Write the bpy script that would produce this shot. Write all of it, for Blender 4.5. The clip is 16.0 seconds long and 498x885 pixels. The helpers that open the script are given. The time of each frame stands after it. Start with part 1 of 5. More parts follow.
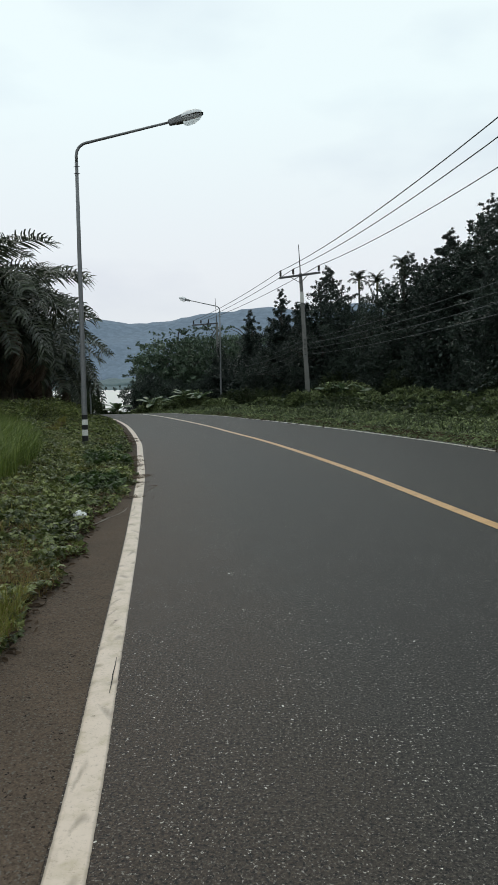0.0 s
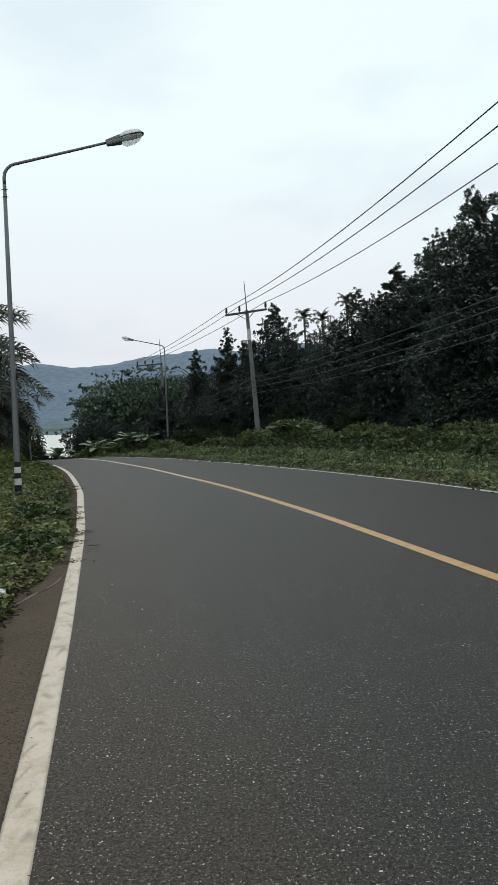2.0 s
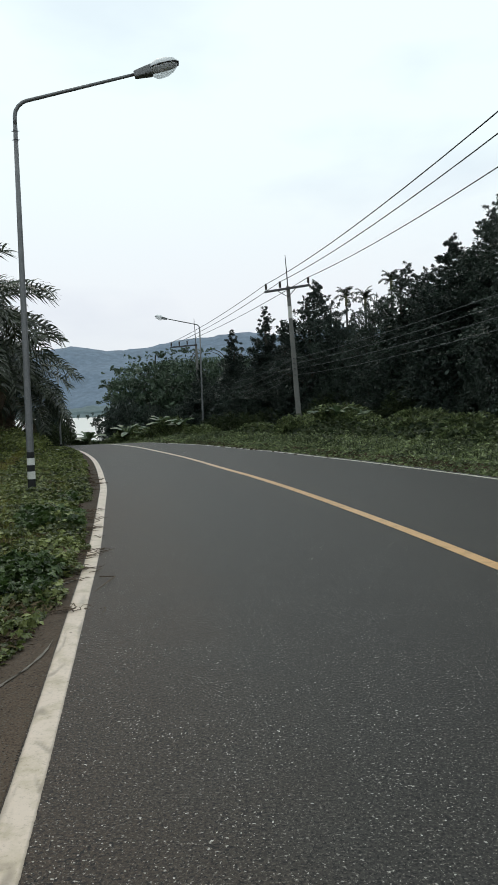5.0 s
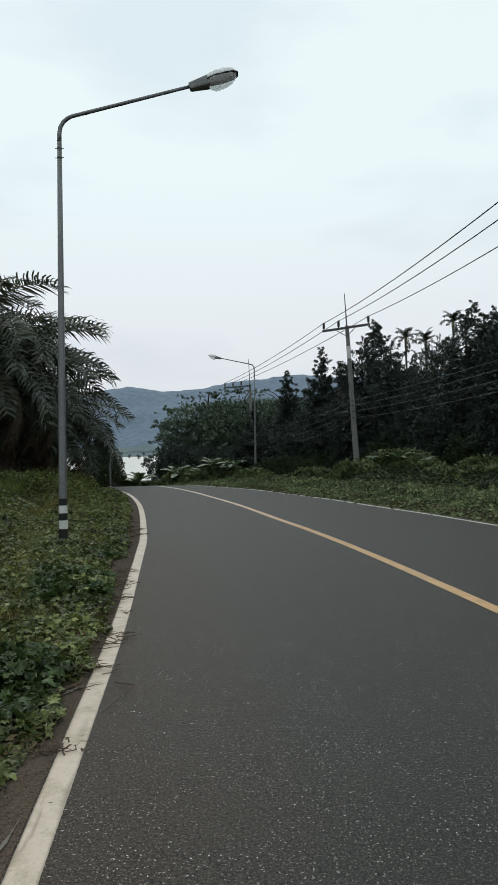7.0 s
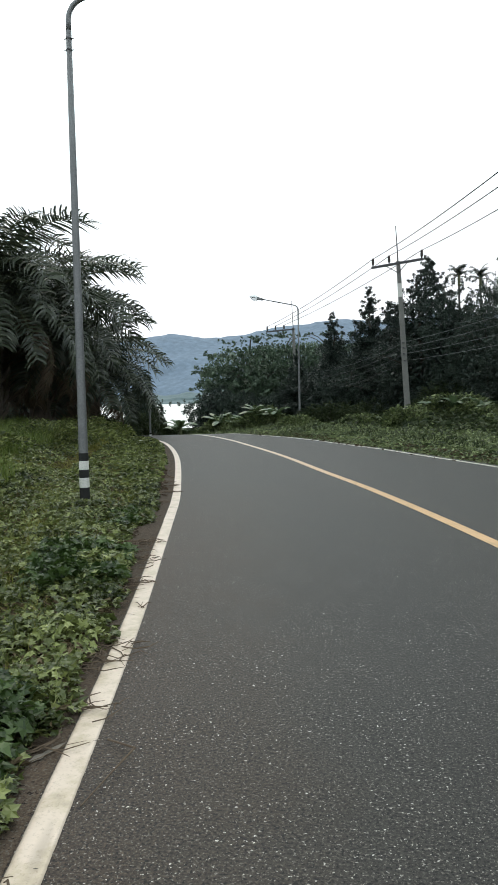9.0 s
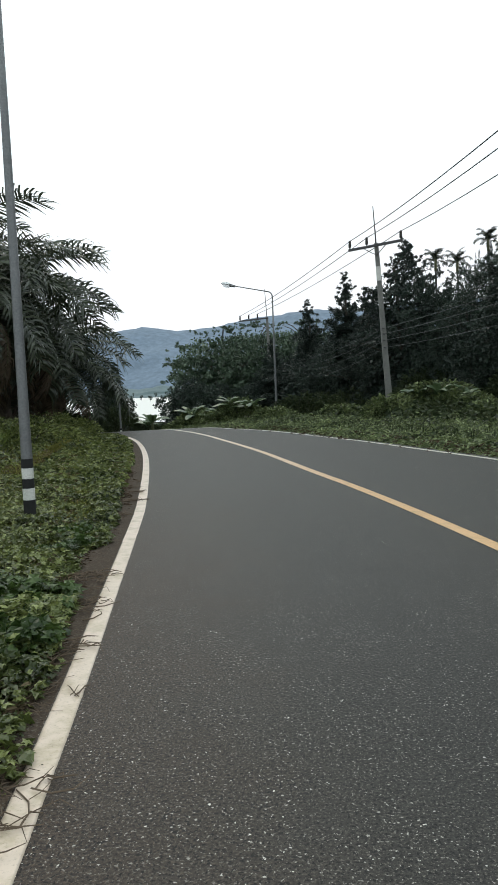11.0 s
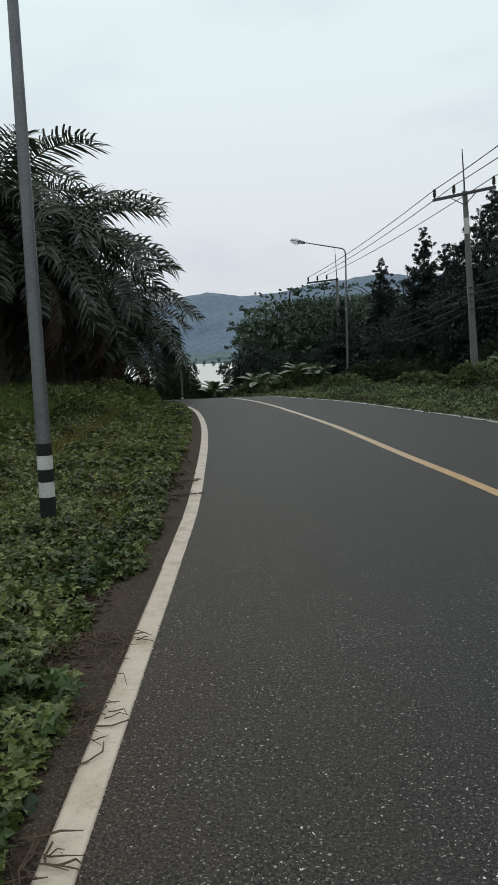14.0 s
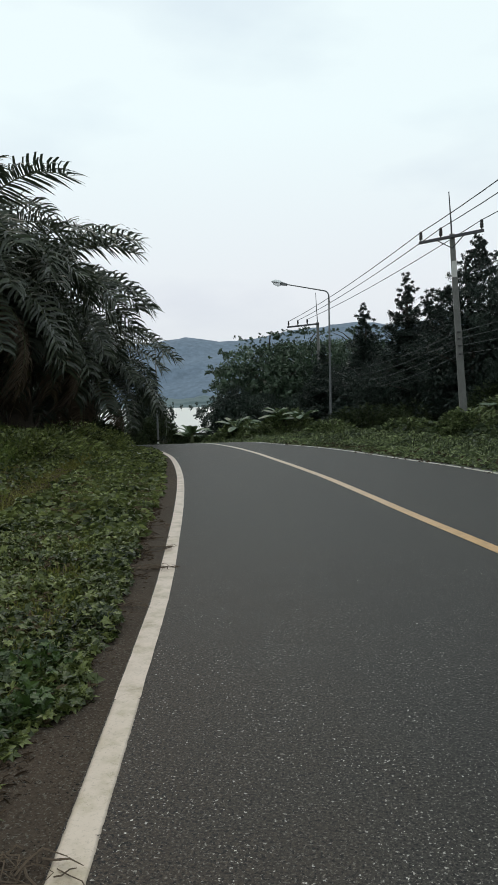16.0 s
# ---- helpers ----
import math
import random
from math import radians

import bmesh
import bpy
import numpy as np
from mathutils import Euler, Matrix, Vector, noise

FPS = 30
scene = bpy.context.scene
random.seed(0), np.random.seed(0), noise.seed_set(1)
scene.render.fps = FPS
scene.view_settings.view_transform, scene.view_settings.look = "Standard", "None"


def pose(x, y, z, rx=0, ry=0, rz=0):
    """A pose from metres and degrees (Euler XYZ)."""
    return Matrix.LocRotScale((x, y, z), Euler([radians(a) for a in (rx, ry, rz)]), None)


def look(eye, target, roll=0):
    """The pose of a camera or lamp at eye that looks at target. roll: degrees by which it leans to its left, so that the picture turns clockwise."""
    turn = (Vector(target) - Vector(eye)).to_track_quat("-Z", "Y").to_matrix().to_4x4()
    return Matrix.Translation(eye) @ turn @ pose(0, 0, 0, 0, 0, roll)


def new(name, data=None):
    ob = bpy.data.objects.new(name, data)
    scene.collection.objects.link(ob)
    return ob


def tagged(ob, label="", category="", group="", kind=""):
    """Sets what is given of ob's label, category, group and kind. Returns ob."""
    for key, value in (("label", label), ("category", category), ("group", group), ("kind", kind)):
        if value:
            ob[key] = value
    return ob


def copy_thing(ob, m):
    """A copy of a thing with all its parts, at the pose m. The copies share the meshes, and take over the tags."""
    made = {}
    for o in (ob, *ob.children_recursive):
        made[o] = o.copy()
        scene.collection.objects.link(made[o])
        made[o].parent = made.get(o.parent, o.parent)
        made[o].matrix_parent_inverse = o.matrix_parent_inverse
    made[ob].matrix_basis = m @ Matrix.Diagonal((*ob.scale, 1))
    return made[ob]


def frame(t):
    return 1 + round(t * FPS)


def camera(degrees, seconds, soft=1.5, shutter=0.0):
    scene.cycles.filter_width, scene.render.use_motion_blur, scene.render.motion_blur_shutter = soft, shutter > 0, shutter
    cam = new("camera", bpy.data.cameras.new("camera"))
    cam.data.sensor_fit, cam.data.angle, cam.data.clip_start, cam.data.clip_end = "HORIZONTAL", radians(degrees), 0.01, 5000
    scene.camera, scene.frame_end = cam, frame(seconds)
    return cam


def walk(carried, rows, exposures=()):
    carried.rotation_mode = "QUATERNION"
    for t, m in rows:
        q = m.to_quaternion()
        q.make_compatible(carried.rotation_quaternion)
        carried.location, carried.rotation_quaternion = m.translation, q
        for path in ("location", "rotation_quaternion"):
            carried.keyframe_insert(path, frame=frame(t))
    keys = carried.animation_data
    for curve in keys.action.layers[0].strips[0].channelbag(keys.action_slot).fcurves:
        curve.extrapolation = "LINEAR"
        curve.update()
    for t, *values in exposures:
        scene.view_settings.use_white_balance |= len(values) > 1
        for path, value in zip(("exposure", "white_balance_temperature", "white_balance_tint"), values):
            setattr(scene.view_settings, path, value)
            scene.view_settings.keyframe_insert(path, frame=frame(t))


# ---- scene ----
cam = camera(38.6, 16.0, soft=0.9)
PATH = [
    (0, (0.833, -1.040, 1.453), (0.740, 0.951, 1.295), -0.8),
    (0.5, (0.814, -0.579, 1.442), (0.593, 1.405, 1.322), -1.6),
    (1, (0.769, -0.179, 1.435), (0.750, 1.817, 1.305), -1.1),
    (1.5, (0.679, 0.194, 1.435), (0.710, 2.191, 1.328), -1.1),
    (2, (0.623, 0.478, 1.410), (0.683, 2.477, 1.362), -2.2),
    (2.5, (0.561, 0.864, 1.412), (0.642, 2.860, 1.315), -2.3),
    (3, (0.513, 1.287, 1.418), (0.529, 3.281, 1.267), -0.9),
    (3.5, (0.436, 1.662, 1.419), (0.484, 3.660, 1.331), -2.9),
    (4, (0.423, 2.137, 1.425), (0.344, 4.125, 1.218), -0.4),
    (4.2, (0.397, 2.285, 1.419), (0.376, 4.282, 1.313), -1.8),
    (6.3, (0.296, 3.942, 1.537), (0.231, 5.940, 1.463), -2.0),
    (6.5, (0.253, 4.071, 1.518), (0.211, 6.070, 1.487), -2.1),
    (7, (0.198, 4.563, 1.527), (0.019, 6.555, 1.557), -0.8),
    (7.5, (0.201, 5.008, 1.548), (0.049, 7.002, 1.530), -0.8),
    (8, (0.123, 5.390, 1.550), (-0.068, 7.381, 1.537), -2.1),
    (8.5, (0.072, 5.846, 1.553), (-0.229, 7.820, 1.430), 0.2),
    (8.7, (0.041, 5.998, 1.542), (-0.262, 7.972, 1.428), -1.2),
    (10.8, (-0.245, 7.699, 1.511), (-0.526, 9.670, 1.319), -1.0),
    (11, (-0.267, 7.853, 1.519), (-0.498, 9.834, 1.376), -2.4),
    (11.5, (-0.379, 8.112, 1.520), (-0.588, 10.101, 1.505), -1.8),
    (12, (-0.435, 8.532, 1.529), (-0.697, 10.512, 1.421), -0.9),
    (12.5, (-0.513, 8.912, 1.512), (-0.714, 10.893, 1.318), -2.7),
    (13, (-0.569, 9.312, 1.524), (-0.890, 11.276, 1.329), -1.5),
    (13.5, (-0.679, 9.685, 1.509), (-0.855, 11.666, 1.299), -2.7),
    (14, (-0.758, 10.113, 1.511), (-1.166, 12.057, 1.281), -2.1),
    (14.5, (-0.851, 10.487, 1.491), (-1.181, 12.455, 1.363), -1.9),
    (15, (-0.952, 10.870, 1.485), (-1.335, 12.822, 1.282), -1.2),
    (15.5, (-1.007, 11.279, 1.484), (-1.337, 13.247, 1.348), -2.4),
    (16, (-1.160, 11.614, 1.489), (-1.502, 13.582, 1.381), -1.4),
]
walk(cam, [(t, look(eye, target, roll)) for t, eye, target, roll in PATH],
     exposures=[(0, 0.0), (0.5, -0.1), (1.0, 0.0), (2.2, 0.05), (3.0, 0.16), (3.5, 0.05), (4.0, 0.12), (6.5, 0.0), (7.0, -0.05), (7.5, -0.1), (8.0, -0.10), (8.2, -0.05), (8.5, 0.65), (8.7, 0.65), (10.8, 0.5),
                (11.0, 0.45), (11.3, -0.05), (11.6, -0.08), (12.5, 0.0), (13.0, -0.07), (13.5, -0.06), (14.0, -0.15), (14.5, -0.03), (16.0, 0.0)])


# ---- light ----
world = bpy.data.worlds.new("overcast_sky")
scene.world = world
world.use_nodes = True
wn, wl = world.node_tree.nodes, world.node_tree.links
wn.clear()
w_out = wn.new("ShaderNodeOutputWorld")
w_bg = wn.new("ShaderNodeBackground")
w_sky = wn.new("ShaderNodeTexSky")
w_sky.sky_type, w_sky.sun_disc = "NISHITA", False
w_sky.sun_elevation, w_sky.sun_rotation = radians(55), radians(-25)
w_dim = wn.new("ShaderNodeVectorMath")
w_dim.operation = "SCALE"
w_dim.inputs["Scale"].default_value = 0.10
w_tc = wn.new("ShaderNodeTexCoord")
w_map = wn.new("ShaderNodeMapping")
w_map.inputs["Scale"].default_value = (1.0, 1.0, 2.6)
w_noise = wn.new("ShaderNodeTexNoise")
w_noise.inputs["Scale"].default_value = 3.4
w_noise.inputs["Detail"].default_value = 5.0
w_noise.inputs["Roughness"].default_value = 0.45
w_ramp = wn.new("ShaderNodeValToRGB")
w_ramp.color_ramp.elements[0].position, w_ramp.color_ramp.elements[0].color = 0.30, (0.87, 0.88, 0.92, 1)
w_ramp.color_ramp.elements[1].position, w_ramp.color_ramp.elements[1].color = 0.50, (1.0, 1.0, 1.0, 1)
# the cloud deck is thicker and greyer low over the land
w_sep = wn.new("ShaderNodeSeparateXYZ")
w_low = wn.new("ShaderNodeValToRGB")
for k, (p, c) in enumerate(((0.0, (0.72, 0.76, 0.81, 1)), (0.15, (0.84, 0.875, 0.91, 1)), (0.36, (0.90, 1.02, 1.03, 1)))):
    e = w_low.color_ramp.elements[k] if k < 2 else w_low.color_ramp.elements.new(p)
    e.position, e.color = p, c
w_tone = wn.new("ShaderNodeVectorMath")
w_tone.operation = "MULTIPLY"
w_mix = wn.new("ShaderNodeMix")
w_mix.data_type = "RGBA"
w_mix.inputs["Factor"].default_value = 0.92
wl.new(w_tc.outputs["Generated"], w_map.inputs["Vector"])
wl.new(w_map.outputs["Vector"], w_noise.inputs["Vector"])
wl.new(w_noise.outputs["Fac"], w_ramp.inputs["Fac"])
wl.new(w_tc.outputs["Generated"], w_sep.inputs["Vector"])
wl.new(w_sep.outputs["Z"], w_low.inputs["Fac"])
wl.new(w_ramp.outputs["Color"], w_tone.inputs[0])
wl.new(w_low.outputs["Color"], w_tone.inputs[1])
wl.new(w_sky.outputs["Color"], w_dim.inputs[0])
wl.new(w_dim.outputs["Vector"], w_mix.inputs["A"])
wl.new(w_tone.outputs["Vector"], w_mix.inputs["B"])
wl.new(w_mix.outputs["Result"], w_bg.inputs["Color"])
w_bg.inputs["Strength"].default_value = 1.0
wl.new(w_bg.outputs["Background"], w_out.inputs["Surface"])

sun_data = bpy.data.lights.new("sun", "SUN")
sun_data.energy, sun_data.angle, sun_data.color = 0.42, radians(30), (1.0, 0.88, 0.72)
sun = new("sun", sun_data)
sun.matrix_world = look((-20, 40, 60), (0, 0, 0))


# ---- materials ----
def graph(name):
    m = bpy.data.materials.new(name)
    m.use_nodes = True
    nt = m.node_tree
    return m, nt, nt.nodes["Principled BSDF"]


def tex_noise(nt, scale, detail=4.0, rough=0.55, stretch=None):
    tc = nt.nodes.new("ShaderNodeTexCoord")
    n = nt.nodes.new("ShaderNodeTexNoise")
    n.inputs["Scale"].default_value = scale
    n.inputs["Detail"].default_value = detail
    n.inputs["Roughness"].default_value = rough
    if stretch:
        mp = nt.nodes.new("ShaderNodeMapping")
        mp.inputs["Scale"].default_value = stretch
        nt.links.new(tc.outputs["Object"], mp.inputs["Vector"])
        nt.links.new(mp.outputs["Vector"], n.inputs["Vector"])
    else:
        nt.links.new(tc.outputs["Object"], n.inputs["Vector"])
    return n.outputs["Fac"]


def ramp(nt, fac, stops):
    r = nt.nodes.new("ShaderNodeValToRGB")
    els = r.color_ramp.elements
    while len(els) < len(stops):
        els.new(0.5)
    for e, (p, c) in zip(els, stops):
        e.position = p
        e.color = (*c, 1) if len(c) == 3 else c
    nt.links.new(fac, r.inputs["Fac"])
    return r.outputs["Color"]


def blend(nt, fac, a, b, mode="MIX"):
    m = nt.nodes.new("ShaderNodeMix")
    m.data_type, m.blend_type = "RGBA", mode
    for sock, v in ((m.inputs["Factor"], fac), (m.inputs["A"], a), (m.inputs["B"], b)):
        if isinstance(v, bpy.types.NodeSocket):
            nt.links.new(v, sock)
        elif isinstance(v, (int, float)):
            sock.default_value = v
        else:
            sock.default_value = (*v, 1)
    return m.outputs["Result"]


def bump(nt, bsdf, height, strength=0.3, distance=0.01):
    b = nt.nodes.new("ShaderNodeBump")
    b.inputs["Strength"].default_value = strength
    b.inputs["Distance"].default_value = distance
    nt.links.new(height, b.inputs["Height"])
    nt.links.new(b.outputs["Normal"], bsdf.inputs["Normal"])


def surface(name, dark, light, scale, rough=0.7, metal=0.0, fine=None, bump_s=0.3, bump_d=0.005, stretch=None):
    """Two tones mixed by a broad and a fine noise, with relief."""
    m, nt, bs = graph(name)
    a = tex_noise(nt, scale, 5, 0.6, stretch)
    b = tex_noise(nt, fine or scale * 9, 4, 0.6, stretch)
    col = ramp(nt, a, [(0.32, dark), (0.68, light)])
    mid = [0.5 * (p + q) for p, q in zip(dark, light)]
    col = blend(nt, 0.45, col, ramp(nt, b, [(0.3, [v * 0.55 for v in mid]), (0.7, [min(1, v * 1.4) for v in mid])]))
    nt.links.new(col, bs.inputs["Base Color"])
    bs.inputs["Roughness"].default_value, bs.inputs["Metallic"].default_value = rough, metal
    bump(nt, bs, b, bump_s, bump_d)
    return m


def leaf_material(name, tones, rough=0.45, translucent=0.25, spec=0.5, patch=0.6):
    """Leaves: every leaf takes its own tone; broad patches of the plant differ too."""
    m, nt, bs = graph(name)
    geo = nt.nodes.new("ShaderNodeNewGeometry")
    n = len(tones)
    col = ramp(nt, geo.outputs["Random Per Island"], [(i / (n - 1), c) for i, c in enumerate(tones)])
    col = blend(nt, 0.32, col, ramp(nt, tex_noise(nt, patch, 3), [(0.35, [v * 0.6 for v in tones[0]]), (0.65, tones[-1])]))
    nt.links.new(col, bs.inputs["Base Color"])
    bs.inputs["Roughness"].default_value = rough
    bs.inputs["Specular IOR Level"].default_value = spec
    tr = nt.nodes.new("ShaderNodeBsdfTranslucent")
    nt.links.new(col, tr.inputs["Color"])
    mx = nt.nodes.new("ShaderNodeMixShader")
    mx.inputs["Fac"].default_value = translucent
    out = nt.nodes["Material Output"]
    nt.links.new(bs.outputs["BSDF"], mx.inputs[1])
    nt.links.new(tr.outputs["BSDF"], mx.inputs[2])
    nt.links.new(mx.outputs["Shader"], out.inputs["Surface"])
    return m


def asphalt_material(name="asphalt", dust=0.0):
    """Worn binder with fine grain, dark pits and pale stone chips in loose clusters; soil dust browns it along the left edge line."""
    m, nt, bs = graph(name)
    big = tex_noise(nt, 0.42, 4, 0.55, (1.0, 0.3, 1.0))
    mid = tex_noise(nt, 2.2, 5, 0.6)
    col = ramp(nt, big, [(0.40, (0.0350, 0.0300, 0.0245)), (0.58, (0.0342, 0.0335, 0.0304))])
    col = blend(nt, 0.35, col, ramp(nt, mid, [(0.3, (0.0298, 0.0252, 0.0202)), (0.7, (0.0422, 0.0384, 0.0335))]))
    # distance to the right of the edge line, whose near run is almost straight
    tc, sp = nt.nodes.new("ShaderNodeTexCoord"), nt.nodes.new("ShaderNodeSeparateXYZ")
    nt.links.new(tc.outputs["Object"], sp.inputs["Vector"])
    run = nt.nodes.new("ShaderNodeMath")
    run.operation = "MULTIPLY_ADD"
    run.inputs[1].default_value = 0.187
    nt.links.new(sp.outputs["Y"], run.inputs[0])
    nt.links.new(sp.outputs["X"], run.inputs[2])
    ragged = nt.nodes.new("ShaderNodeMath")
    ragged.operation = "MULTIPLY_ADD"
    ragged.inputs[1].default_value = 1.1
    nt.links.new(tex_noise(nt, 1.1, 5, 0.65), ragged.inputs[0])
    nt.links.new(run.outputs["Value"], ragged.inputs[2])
    if not dust:
        soiled = nt.nodes.new("ShaderNodeMapRange")
        soiled.inputs["From Min"].default_value, soiled.inputs["From Max"].default_value = 0.85, 2.3
        soiled.inputs["To Min"].default_value, soiled.inputs["To Max"].default_value = 0.95, 0.0
        nt.links.new(ragged.outputs["Value"], soiled.inputs["Value"])
        near = nt.nodes.new("ShaderNodeMapRange")
        near.inputs["From Min"].default_value, near.inputs["From Max"].default_value = 13.0, 21.0
        near.inputs["To Min"].default_value, near.inputs["To Max"].default_value = 1.0, 0.0
        nt.links.new(sp.outputs["Y"], near.inputs["Value"])
        both = nt.nodes.new("ShaderNodeMath")
        both.operation = "MULTIPLY"
        nt.links.new(soiled.outputs["Result"], both.inputs[0])
        nt.links.new(near.outputs["Result"], both.inputs[1])
        col = blend(nt, both.outputs["Value"], col, (0.0500, 0.0345, 0.0250))
        # darker asphalt further right of the edge line, along a ragged border
        darker_right = nt.nodes.new("ShaderNodeMapRange")
        darker_right.inputs["From Min"].default_value, darker_right.inputs["From Max"].default_value = 1.9, 3.0
        darker_right.inputs["To Max"].default_value = 0.7
        nt.links.new(ragged.outputs["Value"], darker_right.inputs["Value"])
        col = blend(nt, darker_right.outputs["Result"], col, (0.0222, 0.0216, 0.0206))
    else:
        film = ramp(nt, tex_noise(nt, 1.7, 6, 0.7), [(0.25, (0.55, 0.55, 0.55)), (0.65, (1, 1, 1))])
        sep = nt.nodes.new("ShaderNodeMath")
        sep.operation = "MULTIPLY"
        nt.links.new(film, sep.inputs[0])
        sep.inputs[1].default_value = dust
        damp = nt.nodes.new("ShaderNodeMapRange")
        damp.inputs["From Min"].default_value, damp.inputs["From Max"].default_value = 7.5, 11.5
        nt.links.new(sp.outputs["Y"], damp.inputs["Value"])
        soil_tone = blend(nt, damp.outputs["Result"], (0.100, 0.073, 0.054), (0.066, 0.048, 0.035))
        col = blend(nt, sep.outputs["Value"], col, soil_tone)
    grain = tex_noise(nt, 78, 3, 0.7)
    coarse = [(0.36, (0.30, 0.30, 0.30)), (0.47, (0.92, 0.92, 0.92)), (0.56, (1.10, 1.10, 1.10)), (0.66, (2.1, 2.1, 2.1))]
    smooth = [(0.33, (0.55, 0.55, 0.55)), (0.48, (0.96, 0.96, 0.96)), (0.60, (1.12, 1.12, 1.12)), (0.70, (1.5, 1.5, 1.5))]
    col = blend(nt, 1.0, col, ramp(nt, grain, smooth if dust else coarse), "MULTIPLY")
    patch = ramp(nt, tex_noise(nt, 2.6, 5, 0.7), [(0.40, (0.25, 0.25, 0.25)), (0.60, (1, 1, 1))])
    for scale, lo, hi, tone in ((95, 0.60, 0.64, (0.110, 0.100, 0.086)), (66, 0.650, 0.664, (0.42, 0.40, 0.36)), (48, 0.700, 0.711, (0.78, 0.75, 0.70))):
        if dust and scale < 90:
            continue
        fleck = ramp(nt, tex_noise(nt, scale, 2, 0.5), [(lo, (0, 0, 0)), (hi, (1, 1, 1))])
        col = blend(nt, fleck if scale > 90 else blend(nt, 1.0, fleck, patch, "MULTIPLY"), col, tone)
    for scale, lo, hi in ((66, 0.345, 0.37),) if dust else ((74, 0.385, 0.400), (52, 0.37, 0.382), (38, 0.34, 0.350)):
        pit = ramp(nt, tex_noise(nt, scale, 2, 0.5), [(lo, (1, 1, 1)), (hi, (0, 0, 0))])
        col = blend(nt, pit if scale > 70 else blend(nt, 1.0, pit, patch, "MULTIPLY"), col, (0.005, 0.005, 0.005))
    nt.links.new(col, bs.inputs["Base Color"])
    bs.inputs["Roughness"].default_value = 0.60 + 0.35 * dust
    bs.inputs["Specular IOR Level"].default_value = 0.24 - 0.14 * dust
    bump(nt, bs, grain, 0.6, 0.006)
    return m


def paint_material(name, tone, worn, ripple=0.02, glare_tone=None, streaks=0.30, hollows=False):
    """Thick thermoplastic road paint: stains, grit, ripples across its run."""
    m, nt, bs = graph(name)
    a = tex_noise(nt, 5, 6, 0.65)
    b = tex_noise(nt, 70, 4, 0.7)
    c = tex_noise(nt, 1.0, 3, 0.5, (6.0, 9.0, 1.0))
    stain = [v * k for v, k in zip(tone, (0.80, 0.80, 0.72))]
    col = ramp(nt, a, [(0.30, worn), (0.40, stain), (0.52, tone), (0.8, [min(1, v * 1.08) for v in tone])])
    col = blend(nt, 0.55, col, ramp(nt, b, [(0.30, (0.45, 0.43, 0.40)), (0.46, (1, 1, 1))]), "MULTIPLY")
    col = blend(nt, streaks, col, ramp(nt, c, [(0.36, (0.70, 0.68, 0.64)), (0.5, (1, 1, 1))]), "MULTIPLY")
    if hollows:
        # brown dirt and the ripples' shading, both painted into the hollows by height
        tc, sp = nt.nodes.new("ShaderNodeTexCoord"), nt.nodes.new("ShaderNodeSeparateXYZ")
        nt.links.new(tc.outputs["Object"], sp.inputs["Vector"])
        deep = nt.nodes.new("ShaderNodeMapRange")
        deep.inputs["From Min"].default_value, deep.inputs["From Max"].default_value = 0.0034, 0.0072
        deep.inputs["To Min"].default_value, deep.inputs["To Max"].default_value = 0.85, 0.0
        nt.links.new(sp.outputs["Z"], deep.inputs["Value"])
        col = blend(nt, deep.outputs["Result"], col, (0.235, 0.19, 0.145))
    if glare_tone:
        # grazing sky glare on the far paint, put into its colour as a paler tone
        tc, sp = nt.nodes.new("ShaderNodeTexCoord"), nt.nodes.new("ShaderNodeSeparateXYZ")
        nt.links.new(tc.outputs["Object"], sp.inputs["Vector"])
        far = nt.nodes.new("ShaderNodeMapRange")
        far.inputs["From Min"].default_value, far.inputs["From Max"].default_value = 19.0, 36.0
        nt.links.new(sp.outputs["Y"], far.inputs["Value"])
        col = blend(nt, far.outputs["Result"], col, glare_tone)
    nt.links.new(col, bs.inputs["Base Color"])
    bs.inputs["Roughness"].default_value = 0.45
    bump(nt, bs, c, 0.7 if streaks > 0.1 else 0.12, ripple)
    return m


def ground_material():
    m, nt, bs = graph("verge_ground")
    a = tex_noise(nt, 0.8, 6, 0.65)
    b = tex_noise(nt, 22, 5, 0.7)
    col = ramp(nt, a, [(0.32, (0.050, 0.038, 0.022)), (0.50, (0.054, 0.050, 0.019)), (0.7, (0.056, 0.062, 0.018))])
    col = blend(nt, 0.7, col, ramp(nt, b, [(0.28, (0.3, 0.3, 0.3)), (0.72, (1.6, 1.6, 1.6))]), "MULTIPLY")
    nt.links.new(col, bs.inputs["Base Color"])
    bs.inputs["Roughness"].default_value = 0.95
    bump(nt, bs, b, 0.8, 0.03)
    return m


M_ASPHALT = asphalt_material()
M_WHITE = paint_material("white_road_paint", (0.60, 0.492, 0.410), (0.33, 0.26, 0.195), 0.008)
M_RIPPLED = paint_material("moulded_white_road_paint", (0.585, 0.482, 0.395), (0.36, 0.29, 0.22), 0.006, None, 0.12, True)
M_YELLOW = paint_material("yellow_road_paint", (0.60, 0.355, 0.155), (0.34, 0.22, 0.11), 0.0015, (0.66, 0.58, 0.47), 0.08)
M_YELLOW.node_tree.nodes["Principled BSDF"].inputs["Roughness"].default_value = 0.4
M_YELLOW.node_tree.nodes["Principled BSDF"].inputs["Coat Weight"].default_value = 0.15
M_YELLOW.node_tree.nodes["Principled BSDF"].inputs["Coat Roughness"].default_value = 0.12
M_WORN = paint_material("worn_pale_road_paint", (0.56, 0.53, 0.47), (0.26, 0.24, 0.20))
M_GROUND = ground_material()
M_SOIL = asphalt_material("dusty_shoulder", 0.95)
